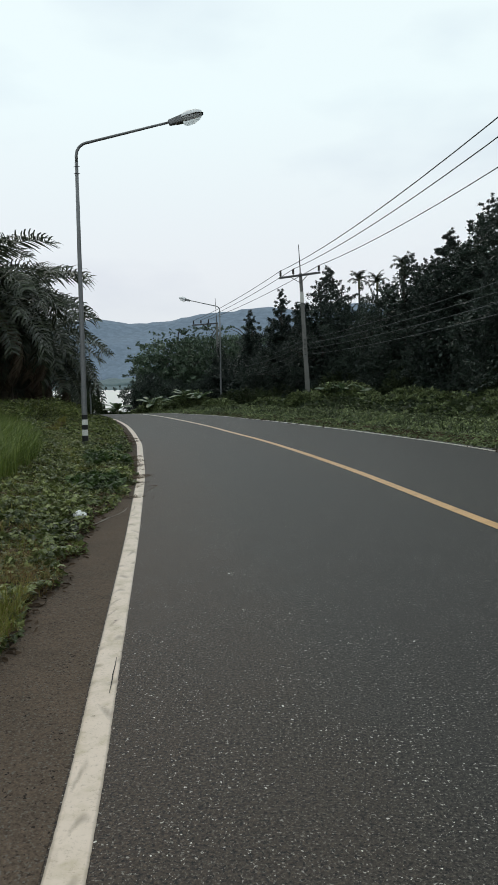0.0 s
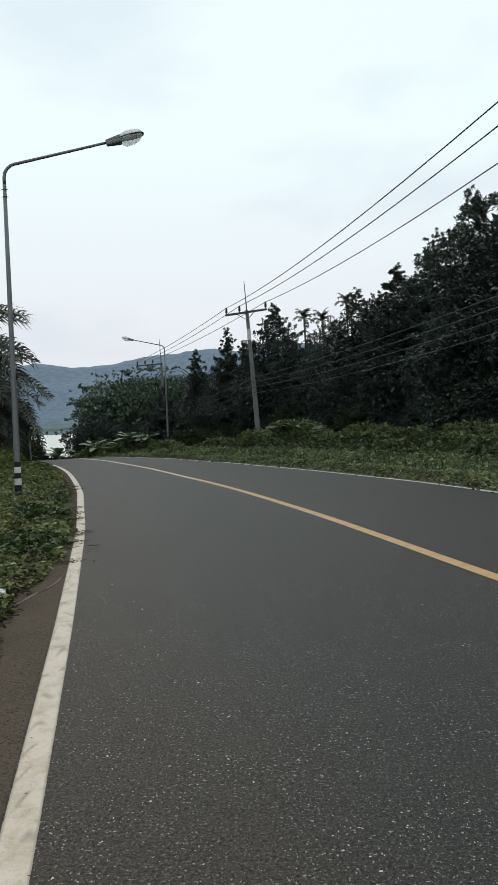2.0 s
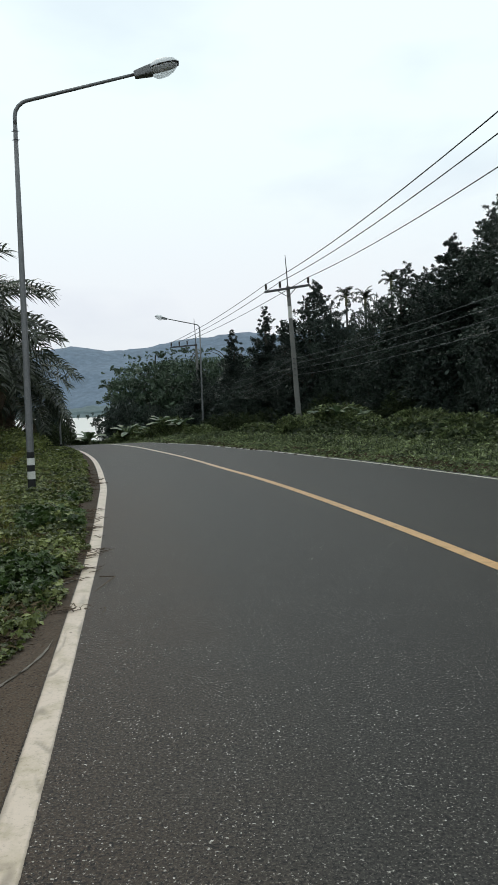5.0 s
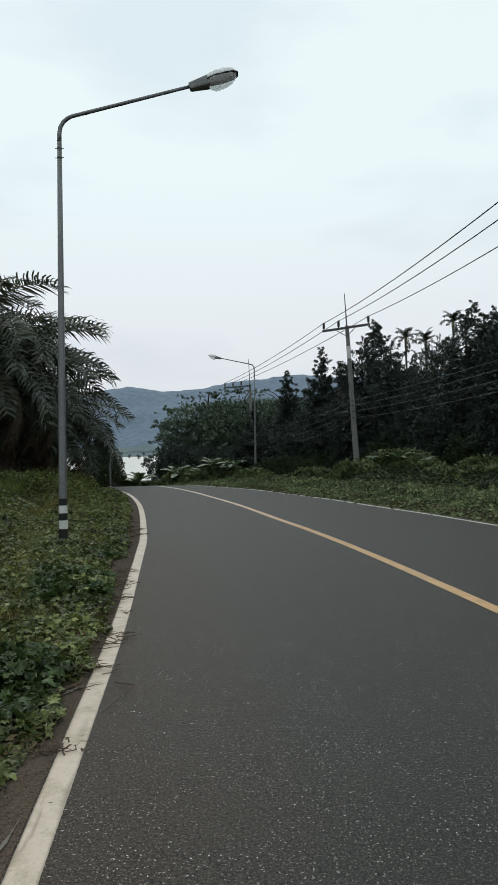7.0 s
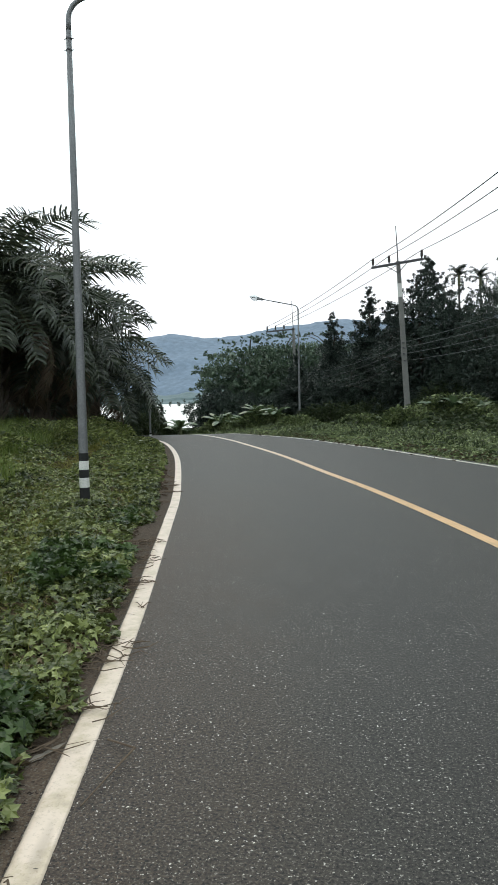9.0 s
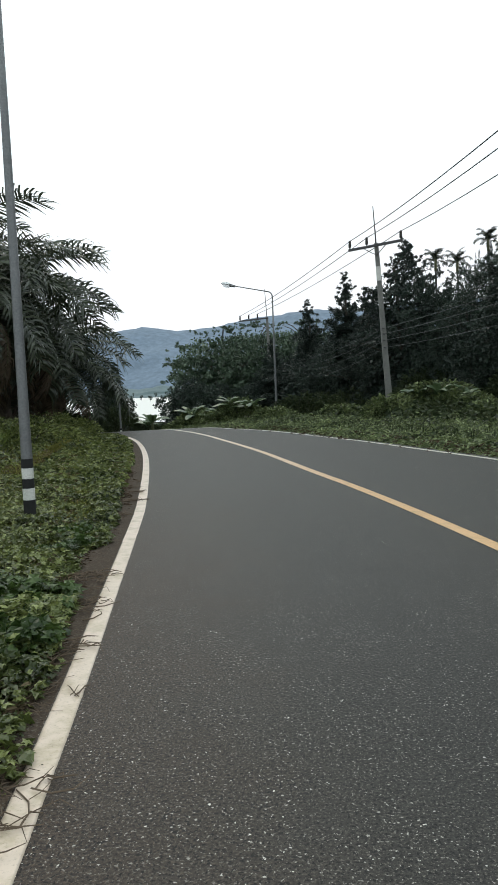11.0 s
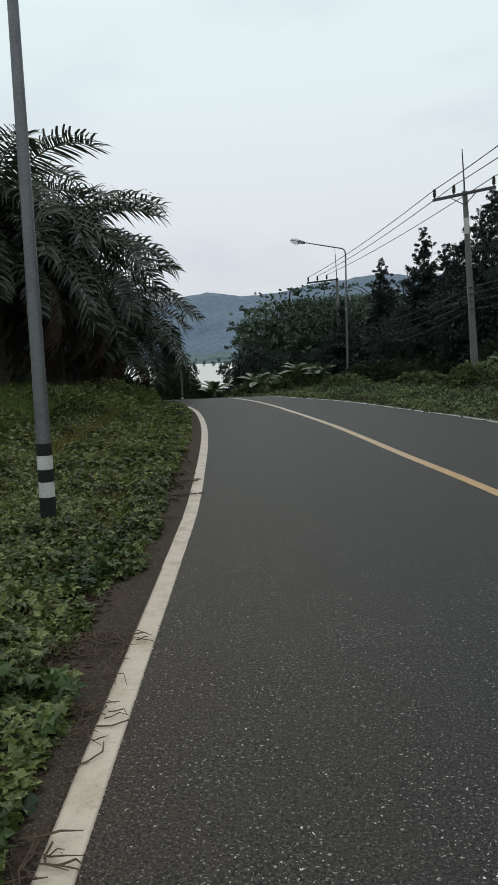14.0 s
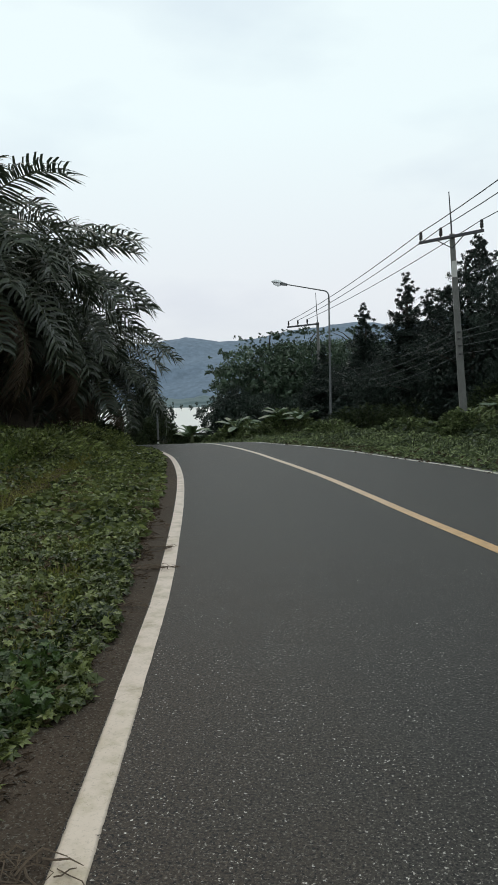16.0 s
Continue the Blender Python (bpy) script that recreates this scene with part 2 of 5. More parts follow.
M_SAND = surface("pale_sand", (0.11, 0.095, 0.078), (0.18, 0.16, 0.135), 9, 0.95, 0, 60, 0.4, 0.004)
M_CONCRETE = surface("weathered_concrete", (0.115, 0.115, 0.108), (0.20, 0.20, 0.188), 1.5, 0.85, 0, 25, 0.25, 0.004)
M_STEEL = surface("galvanised_steel", (0.13, 0.135, 0.14), (0.20, 0.205, 0.21), 3.0, 0.5, 0.55, 40, 0.08, 0.001)
M_STEEL_DARK = surface("weathered_steel", (0.05, 0.05, 0.055), (0.09, 0.09, 0.095), 4.0, 0.6, 0.4, 40, 0.1, 0.001)
M_HOUSING = surface("grey_lamp_housing", (0.62, 0.64, 0.65), (0.72, 0.74, 0.75), 5, 0.45, 0.1, 50, 0.05, 0.001)
M_GEAR = surface("dull_grey_casting", (0.16, 0.165, 0.17), (0.22, 0.225, 0.23), 6, 0.6, 0.3, 50, 0.1, 0.001)
M_BLACK = surface("black_band_paint", (0.006, 0.006, 0.006), (0.014, 0.014, 0.014), 9, 0.85, 0, 60, 0.15, 0.002)
M_BANDWHITE = surface("white_band_paint", (0.50, 0.50, 0.47), (0.66, 0.66, 0.63), 9, 0.6, 0, 60, 0.15, 0.002)
M_PORCELAIN = surface("brown_porcelain", (0.018, 0.014, 0.012), (0.03, 0.024, 0.02), 12, 0.25, 0, 60, 0.02, 0.001)
M_WIRE = surface("aluminium_wire", (0.045, 0.048, 0.052), (0.08, 0.084, 0.088), 6, 0.55, 0.4, 60, 0.05, 0.001)
M_CABLE = surface("grey_cable", (0.06, 0.065, 0.07), (0.10, 0.105, 0.11), 3, 0.7, 0.0, 60, 0.05, 0.001)
M_BARK = surface("dark_bark", (0.035, 0.028, 0.022), (0.075, 0.062, 0.05), 3, 0.95, 0, 22, 0.7, 0.02, (1, 1, 0.25))
M_PALMBARK = surface("oil_palm_trunk", (0.030, 0.024, 0.018), (0.075, 0.058, 0.042), 5, 0.95, 0, 25, 0.7, 0.02)
M_ARECA = surface("grey_palm_trunk", (0.028, 0.030, 0.028), (0.05, 0.052, 0.048), 4, 0.9, 0, 30, 0.3, 0.005, (1, 1, 3))
M_RACHIS = surface("frond_midrib", (0.06, 0.075, 0.03), (0.12, 0.13, 0.06), 6, 0.6, 0, 40, 0.1, 0.002)
M_DRY = surface("dry_stalks", (0.055, 0.037, 0.024), (0.14, 0.10, 0.066), 8, 0.9, 0, 50, 0.3, 0.003)
M_PALE = surface("white_plastic", (0.55, 0.56, 0.55), (0.72, 0.72, 0.70), 8, 0.5, 0, 40, 0.2, 0.003)
# the blue of distance haze is mixed into the ridge's base colours
M_HILL = surface("hazy_forest_ridge", (0.125, 0.172, 0.232), (0.150, 0.198, 0.258), 0.010, 1.0, 0, 0.05, 0.2, 4.0)
# shore forest greyed and blued the same way, with less haze in the colour
M_SHORE = surface("hazy_shore_forest", (0.085, 0.125, 0.135), (0.11, 0.15, 0.155), 0.02, 1.0, 0, 0.15, 0.2, 2.0)
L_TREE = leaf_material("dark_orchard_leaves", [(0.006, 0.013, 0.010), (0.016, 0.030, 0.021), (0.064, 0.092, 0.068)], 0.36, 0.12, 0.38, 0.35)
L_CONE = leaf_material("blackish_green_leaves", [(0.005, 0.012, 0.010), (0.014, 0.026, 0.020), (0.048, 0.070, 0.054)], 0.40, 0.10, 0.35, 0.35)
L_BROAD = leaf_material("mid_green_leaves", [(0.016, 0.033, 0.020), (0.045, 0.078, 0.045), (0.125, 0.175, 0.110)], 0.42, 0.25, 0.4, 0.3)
L_PALM = leaf_material("palm_leaflets", [(0.012, 0.019, 0.011), (0.032, 0.045, 0.025), (0.092, 0.110, 0.070)], 0.36, 0.20, 0.5, 0.5)
L_PALMDRY = leaf_material("withered_palm_leaflets", [(0.050, 0.034, 0.024), (0.095, 0.066, 0.045), (0.15, 0.115, 0.078)], 0.7, 0.15, 0.3, 0.5)
L_CREEP = leaf_material("creeper_leaves", [(0.009, 0.018, 0.003), (0.046, 0.067, 0.014), (0.275, 0.310, 0.105)], 0.36, 0.22, 0.40, 0.8)
L_CREEPR = leaf_material("bank_creeper_leaves", [(0.006, 0.014, 0.004), (0.050, 0.080, 0.022), (0.33, 0.39, 0.18)], 0.36, 0.18, 0.45, 0.9)
L_LOBED = leaf_material("lobed_vine_leaves", [(0.010, 0.026, 0.004), (0.032, 0.060, 0.012), (0.080, 0.128, 0.034)], 0.42, 0.25, 0.4, 1.5)
# dark variant of the bank creeper leaves, with shade put into the tones
L_WEED = leaf_material("shaded_weeds", [(0.012, 0.021, 0.010), (0.028, 0.044, 0.017), (0.075, 0.092, 0.042)], 0.55, 0.15, 0.2, 0.6)
L_DRYLEAF = leaf_material("dead_leaves", [(0.04, 0.027, 0.018), (0.075, 0.05, 0.032), (0.12, 0.085, 0.058)], 0.85, 0.1, 0.2, 1.2)
L_GRASS = leaf_material("verge_grass", [(0.095, 0.112, 0.020), (0.185, 0.200, 0.036), (0.31, 0.270, 0.100)], 0.6, 0.25, 0.2, 0.7)
L_REDGRASS = leaf_material("withered_red_grass", [(0.13, 0.068, 0.036), (0.20, 0.125, 0.060), (0.22, 0.19, 0.065)], 0.7, 0.25, 0.25, 1.5)
L_TAN = leaf_material("tan_straw", [(0.045, 0.031, 0.019), (0.105, 0.076, 0.043), (0.20, 0.160, 0.095)], 0.8, 0.15, 0.2, 1.2)
L_TALL = leaf_material("tall_green_grass", [(0.035, 0.065, 0.010), (0.090, 0.140, 0.024), (0.215, 0.260, 0.070)], 0.5, 0.3, 0.3, 0.7)
L_BANANA = leaf_material("banana_leaves", [(0.06, 0.105, 0.045), (0.13, 0.18, 0.09)], 0.35, 0.3, 0.5, 0.6)


def glass_material():
    m, nt, bs = graph("lamp_lens_glass")
    bs.inputs["Base Color"].default_value = (0.85, 0.87, 0.87, 1)
    bs.inputs["Roughness"].default_value = 0.15
    bump(nt, bs, tex_noise(nt, 60, 2), 0.1, 0.002)
    clear = nt.nodes.new("ShaderNodeBsdfTransparent")
    clear.inputs["Color"].default_value = (0.95, 0.97, 0.97, 1)
    mx = nt.nodes.new("ShaderNodeMixShader")
    mx.inputs["Fac"].default_value = 0.60
    nt.links.new(bs.outputs["BSDF"], mx.inputs[1])
    nt.links.new(clear.outputs["BSDF"], mx.inputs[2])
    nt.links.new(mx.outputs["Shader"], nt.nodes["Material Output"].inputs["Surface"])
    return m


def water_material():
    m, nt, bs = graph("lake_water")
    # pale base colour stands in for the bright sky mirrored by the waves
    bs.inputs["Base Color"].default_value = (0.62, 0.61, 0.57, 1)
    bs.inputs["Roughness"].default_value = 0.45
    bump(nt, bs, tex_noise(nt, 0.6, 3, 0.5, (0.3, 1.0, 1.0)), 0.15, 0.05)
    return m


M_GLASS = glass_material()
M_WATER = water_material()


# ---- builders ----
def mesh_object(name, bm, material, parent=None, smooth=False):
    me = bpy.data.meshes.new(name)
    bm.to_mesh(me)
    bm.free()
    me.materials.append(material)
    if smooth:
        for p in me.polygons:
            p.use_smooth = True
    ob = new(name, me)
    if parent:
        ob.parent = parent
    return ob


def part(name, bm, material, parent, label="", smooth=False):
    ob = mesh_object(name, bm, material, parent, smooth)
    if label:
        ob["label"] = label
    return ob


def raw_object(name, verts, faces, material, parent=None, smooth=False):
    me = bpy.data.meshes.new(name)
    me.from_pydata(np.asarray(verts).tolist(), [], np.asarray(faces).tolist() if isinstance(faces, np.ndarray) else faces)
    me.materials.append(material)
    if smooth:
        me.polygons.foreach_set("use_smooth", [True] * len(me.polygons))
    me.update()
    ob = new(name, me)
    if parent:
        ob.parent = parent
    return ob


def thing(name, m, label, category, group="", kind=""):
    e = new(name)
    e.empty_display_size = 0.2
    e.matrix_basis = m
    return tagged(e, label, category, group, kind)


def tube(bm, path, radii, sides=10, cap=True):
    """A round bar along a path."""
    path = [Vector(p) for p in path]
    if isinstance(radii, (int, float)):
        radii = [radii] * len(path)
    radii = [float(r) for r in radii]
    rings, side = [], None
    for i, p in enumerate(path):
        d = (path[min(i + 1, len(path) - 1)] - path[max(i - 1, 0)]).normalized()
        if side is None:
            side = d.cross(Vector((0, 0, 1)) if abs(d.z) < 0.9 else Vector((1, 0, 0))).normalized()
        side = (side - d * side.dot(d)).normalized()
        up = d.cross(side)
        rings.append([bm.verts.new(p + radii[i] * (math.cos(a) * side + math.sin(a) * up))
                      for a in (2 * math.pi * k / sides for k in range(sides))])
    for r, s in zip(rings, rings[1:]):
        for k in range(sides):
            bm.faces.new((r[k], r[(k + 1) % sides], s[(k + 1) % sides], s[k]))
    if cap:
        bm.faces.new(list(reversed(rings[0])))
        bm.faces.new(rings[-1])
    return bm


def lathe(bm, profile, sides=14, centre=(0, 0, 0)):
    c = Vector(centre)
    rings = [[bm.verts.new(c + Vector((r * math.cos(a), r * math.sin(a), z)))
              for a in (2 * math.pi * k / sides for k in range(sides))] for r, z in profile]
    for r, s in zip(rings, rings[1:]):
        for k in range(sides):
            bm.faces.new((r[k], r[(k + 1) % sides], s[(k + 1) % sides], s[k]))
    bm.faces.new(list(reversed(rings[0])))
    bm.faces.new(rings[-1])
    return bm


def box(bm, size, at=(0, 0, 0), bevel=0.0, turn=None):
    made = bmesh.ops.create_cube(bm, size=1.0)["verts"]
    for v in made:
        v.co = Vector((v.co.x * size[0], v.co.y * size[1], v.co.z * size[2]))
        if turn:
            v.co = turn @ v.co
        v.co += Vector(at)
    if bevel:
        edges = list({e for v in made for e in v.link_edges})
        bmesh.ops.bevel(bm, geom=edges, offset=bevel, segments=2, affect="EDGES")
    return bm


def spline(points, step=0.5):
    """Catmull-Rom through plan points, resampled at even steps."""
    p = np.array(points, float)
    p = np.vstack([2 * p[0] - p[1], p, 2 * p[-1] - p[-2]])
    out = []
    for i in range(1, len(p) - 2):
        a, b, c, d = p[i - 1:i + 3]
        for u in np.linspace(0, 1, 12, endpoint=False):
            out.append(0.5 * (2 * b + (c - a) * u + (2 * a - 5 * b + 4 * c - d) * u * u + (3 * b - a - 3 * c + d) * u ** 3))
    out = np.array(out + [p[-2]])
    s = np.concatenate([[0], np.cumsum(np.hypot(*np.diff(out, axis=0).T))])
    q = np.arange(0, s[-1], step)
    return np.column_stack([np.interp(q, s, out[:, 0]), np.interp(q, s, out[:, 1])])


def smooth01(x, a, b):
    u = np.clip((np.asarray(x, float) - a) / (b - a), 0, 1)
    return u * u * (3 - 2 * u)


def wobble(x, y, scale, seed=0):
    """Cheap smooth noise in the plan, about -1 to 1."""
    x, y = np.asarray(x, float) * scale, np.asarray(y, float) * scale
    return (np.sin(x * 1.7 + y * 0.6 + seed) + np.sin(-x * 0.8 + y * 1.9 + 2.1 * seed + 1) + np.sin(x * 3.1 - y * 2.3 + 0.7 * seed) * 0.5) / 2.5


# ---- plan of the road ----
LEFT = spline([(1.4, -40), (1.25, -16), (0.85, -5), (0.426, -1), (0.164, 1), (-0.086, 2.5), (-0.339, 4), (-0.595, 5.5), (-0.861, 7), (-1.13, 8.5), (-1.40, 10), (-1.69, 11.5),
               (-2.0, 13), (-2.41, 15), (-2.83, 17), (-3.31, 19), (-4.06, 22), (-5.0, 25.5), (-6.0, 28.8), (-7.0, 31.7), (-8.0, 34.0),
               (-9.3, 36.4), (-11.5, 39.0), (-14.5, 41.5), (-18.5, 44), (-24, 46.2), (-32, 48), (-60, 51)])
MIDDLE = spline([(5.4, -40), (5.25, -16), (4.95, -6), (4.4, -1), (3.67, 3), (3.25, 5), (2.84, 7), (2.45, 9), (2.04, 11), (1.58, 13), (1.09, 15), (0.56, 17),
                 (-0.02, 19), (-0.65, 21), (-1.8, 24.8), (-2.6, 27.2), (-3.6, 30), (-4.9, 33.5), (-6.4, 36.8), (-8.4, 40),
                 (-11.5, 43.2), (-16, 46.5), (-22, 49), (-31, 51.5), (-60, 55)])
RIGHT = spline([(9.6, -40), (9.2, -16), (8.7, -8), (8.0, -2), (7.4, 3), (6.98, 6), (6.45, 9), (5.85, 12), (5.3, 14.5), (4.78, 16.5), (3.95, 19), (2.92, 22),
                (2.12, 24), (1.3, 26.1), (0.68, 27.7), (-0.35, 29.9), (-2.0, 33.5), (-3.3, 35.7), (-4.8, 37.7),
                (-6.3, 40), (-9, 43.5), (-14, 47.8), (-20.5, 51.5), (-30, 54.5), (-60, 59)])


def left_x(y):
    return np.interp(y, LEFT[:, 1], LEFT[:, 0])


def right_x(y):
    return np.interp(y, RIGHT[:, 1], RIGHT[:, 0])


def road_z(x, y):
    """The road is level up to its crest and then falls away towards the lake."""
    x, y = np.asarray(x, float), np.asarray(y, float)
    fall = np.clip(y - 38 + np.clip(-6 - x, 0, 60) * 0.25, 0, None)
    land = 1 - smooth01(x, -4, 14)
    return -2.6 * smooth01(fall, 0, 80) * land - 0.7 * smooth01(fall, 0, 14) * land


def terrain_z(x, y):
    x, y = np.asarray(x, float), np.asarray(y, float)
    dl = (left_x(y) - x) * 0.95
    dr = (x - right_x(y)) * 0.93
    z = np.full(x.shape, -0.10)
    near = y < 47
    left = 0.02 + 0.16 * smooth01(dl, 0.5, 3.0) + 0.75 * smooth01(dl, 2.5, 8) + 0.05 * wobble(x, y, 0.9, 2) * smooth01(dl, 0.6, 2)
    right = 0.02 + 0.05 * smooth01(dr, 0.4, 3.0) + 0.27 * smooth01(dr, 2.5, 8) + 1.5 * smooth01(dr, 9, 60) + 0.08 * wobble(x, y, 0.8, 5) * smooth01(dr, 0.3, 2)
    z = np.where(near & (dl > 0.15), -0.03 + (left + 0.01) * smooth01(dl, 0.15, 0.5), z)
    z = np.where(near & (dr > 0.2), -0.03 + (right + 0.01) * smooth01(dr, 0.2, 0.6), z)
    far = 0.12 * wobble(x, y, 0.4, 3) - 0.3
    far = np.where(x > right_x(47.0), far + 1.0 * smooth01(x, -8, 6), far)
    z = np.where(near, z, z + (far - z) * smooth01(y, 50, 60))
    return z + road_z(x, y)


# ---- ground, water and distance ----
def axis_steps(lo, hi, step, reach, growth=1.22):
    mid = list(np.arange(lo, hi, step))
    d, a, b = step, mid[0], mid[-1]
    low, high = [], []
    while a > -reach or b < reach:
        d *= growth
        a, b = a - d, b + d
        low.append(a)
        high.append(b)
    return np.array(low[::-1] + mid + high)


gx, gy = axis_steps(-24, 24, 0.4, 3800), axis_steps(-8, 62, 0.4, 3800)
GX, GY = np.meshgrid(gx, gy)
GZ = terrain_z(GX, GY)
nx, ny = len(gx), len(gy)
ii = np.arange(nx * ny).reshape(ny, nx)
quads = np.stack([ii[:-1, :-1], ii[:-1, 1:], ii[1:, 1:], ii[1:, :-1]], -1).reshape(-1, 4)
ground = raw_object("ground", np.column_stack([GX.ravel(), GY.ravel(), GZ.ravel()]), quads, M_GROUND, None, True)
tagged(ground, "green and brown weedy ground beside the road", "ground", kind="structure")


def strip(name, a, b, material, lift, columns=2, label="", category="", drop_edge=0.0):
    """A band between two plan lines, laid on the road's surface."""
    n = min(len(a), len(b))
    verts, faces = [], []
    for i in range(n):
        for k in range(columns):
            u = k / (columns - 1)
            x, y = a[i] * (1 - u) + b[i] * u
            z = float(road_z(x, y)) + lift - (drop_edge if k in (0, columns - 1) else 0)
            verts.append((x, y, z))
    for i in range(n - 1):
        for k in range(columns - 1):
            j = i * columns + k
            faces.append((j, j + 1, j + columns + 1, j + columns))
    ob = raw_object(name, verts, faces, material, None, True)
    return tagged(ob, label, category, kind="structure")


def offset(line, dist):
    t = np.gradient(line, axis=0)
    t /= np.hypot(t[:, 0], t[:, 1])[:, None]
    return line + np.column_stack([t[:, 1], -t[:, 0]]) * np.asarray(dist).reshape(-1, 1)


def matched(line, other):
    """For each point of line the nearest point of the other line."""
    d = ((line[:, None, :] - other[None, :, :]) ** 2).sum(-1)
    return other[d.argmin(1)]


left_for_middle = matched(MIDDLE, offset(LEFT, -0.45))
right_for_middle = matched(MIDDLE, offset(RIGHT, 0.30))
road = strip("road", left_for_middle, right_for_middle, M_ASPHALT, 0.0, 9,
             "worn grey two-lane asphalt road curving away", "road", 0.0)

rl = random.Random(4)
edge_fine = spline(LEFT, 0.12)
jag = np.array([rl.gauss(0, 0.0012) for _ in range(len(edge_fine))])
jag2 = np.array([rl.gauss(0, 0.0012) for _ in range(len(edge_fine))])


def rippled_line(name, centre, half, label):
    """Thick screeded paint with a cambered section, ragged edges and wavy scallops left by the screed."""
    verts, faces, columns = [], [], 11
    side = offset(centre, 1.0) - centre
    for i, (x, y) in enumerate(centre):
        amp = 0.0046 * float(smooth01(y, -6, -2) * (1 - 0.75 * smooth01(y, 7.5, 9.5)))
        phase = (14 + 5 * math.sin(0.35 * y)) * y + 2.2 * math.sin(1.9 * y) + 1.3 * math.sin(5.3 * y)
        for k in range(columns):
            u = 2 * k / (columns - 1) - 1
            e = half * u + (rl.gauss(0, 0.0007) if abs(u) == 1 else 0)
            bow = phase + 1.5 * u * u - 0.8 * u + 1.1 * math.sin(3.1 * y + 2.4 * u)
            fade = 0.5 + 0.5 * math.sin(2.3 * y + 3.1 * u + 1.7 * math.sin(4.1 * y))
            dip = (max(0.0, math.sin(bow)) ** 4 * fade + 0.35 * max(0.0, math.sin(0.53 * phase + 2.0 * u)) ** 3 * (1 - fade))
            z = 0.0082 - amp * dip if abs(u) < 1 else 0.0035
            verts.append((x + side[i, 0] * e, y + side[i, 1] * e, float(road_z(x, y)) + z))
    for i in range(len(centre) - 1):
        for k in range(columns - 1):
            j = i * columns + k
            faces.append((j, j + 1, j + columns + 1, j + columns))
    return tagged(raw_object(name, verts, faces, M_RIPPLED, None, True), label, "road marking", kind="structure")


near_run = spline(LEFT, 0.018)
near_run = near_run[(near_run[:, 1] > -4) & (near_run[:, 1] < 15)]
left_line = rippled_line("edge_line_left", near_run, 0.066, "thick wrinkled white edge line with dirty cracks")
for run_part in (np.vstack([edge_fine[edge_fine[:, 1] < near_run[0, 1]], near_run[:1]]), np.vstack([near_run[-1:], edge_fine[edge_fine[:, 1] > near_run[-1, 1]]])):
    strip("edge_line_left", offset(run_part, -0.066 + jag[:len(run_part)]), offset(run_part, 0.066 + jag2[:len(run_part)]), M_WHITE, 0.0075, 2,
          "smooth white edge line along the asphalt", "road marking")
strip("edge_line_right", offset(RIGHT, -0.06), offset(RIGHT, 0.06), M_WORN, 0.005, 2,
                   "white edge line half overgrown by creepers", "road marking")
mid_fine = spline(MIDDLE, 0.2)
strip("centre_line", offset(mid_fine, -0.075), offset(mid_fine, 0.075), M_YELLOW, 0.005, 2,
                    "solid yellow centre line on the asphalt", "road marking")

for k in range(22):
    at = near_run[int(90 + k * 42 + rl.random() * 36)]
    run = Vector((-0.18, 1.0, 0)).normalized()
    across = Vector((run.y, -run.x, 0))
    c = Vector((at[0], at[1], 0.0100)) + across * (0.062 if k % 3 == 0 else rl.uniform(-0.05, 0.05))
    bm = bmesh.new()
    reach = rl.uniform(0.004, 0.013)
    pts = [(-reach, 0.0, 0.0008), (0.0, rl.uniform(-0.003, 0.003), rl.uniform(0.0015, 0.004)), (reach, rl.uniform(-0.004, 0.004), 0.0008)]
    top = [bm.verts.new(c + across * a + run * (b + w)) for a, b, w in pts]
    low = [bm.verts.new(c + across * a + run * (b - w)) for a, b, w in pts]
    for q in range(2):
        bm.faces.new((top[q], top[q + 1], low[q + 1], low[q]))
    part("crack", bm, M_BLACK, left_line)

run = Vector((-0.155, 1.0, 0)).normalized()
bm = bmesh.new()
split = [(-0.24, 0.0, 0.0012), (-0.12, 0.0012, 0.0024), (0.0, -0.001, 0.0032), (0.10, 0.0012, 0.0022), (0.22, 0.0, 0.0012)]
side = [[bm.verts.new(Vector((-0.035 + b + q * w, 2.43, 0.0102)) + run * a) for a, b, w in split] for q in (-1, 1)]
for q in range(4):
    bm.faces.new((side[0][q], side[1][q], side[1][q + 1], side[0][q + 1]))
part("crack", bm, M_BLACK, left_line)

# bare soil between the line and the plants
soil_fine = edge_fine[(edge_fine[:, 1] > -9) & (edge_fine[:, 1] < 42)]
soil_w = np.interp(soil_fine[:, 1], [-9, 2, 4, 6.5, 8, 11, 13, 15, 20, 26, 32, 42], [0.9, 0.9, 0.8, 0.7, 0.5, 0.4, 0.5, 0.5, 0.75, 0.6, 0.5, 0.4])
soil = strip("soil_shoulder", offset(soil_fine, -0.075), offset(soil_fine, -soil_w - 0.15), M_SOIL, 0.003, 3,
             "bare brown soil strip along the road edge", "soil")
for v in soil.data.vertices:
    v.co.z += (0.004 + 0.004 * float(wobble(v.co.x, v.co.y, 3.0, 1))) * (1 if v.index % 3 else 0)

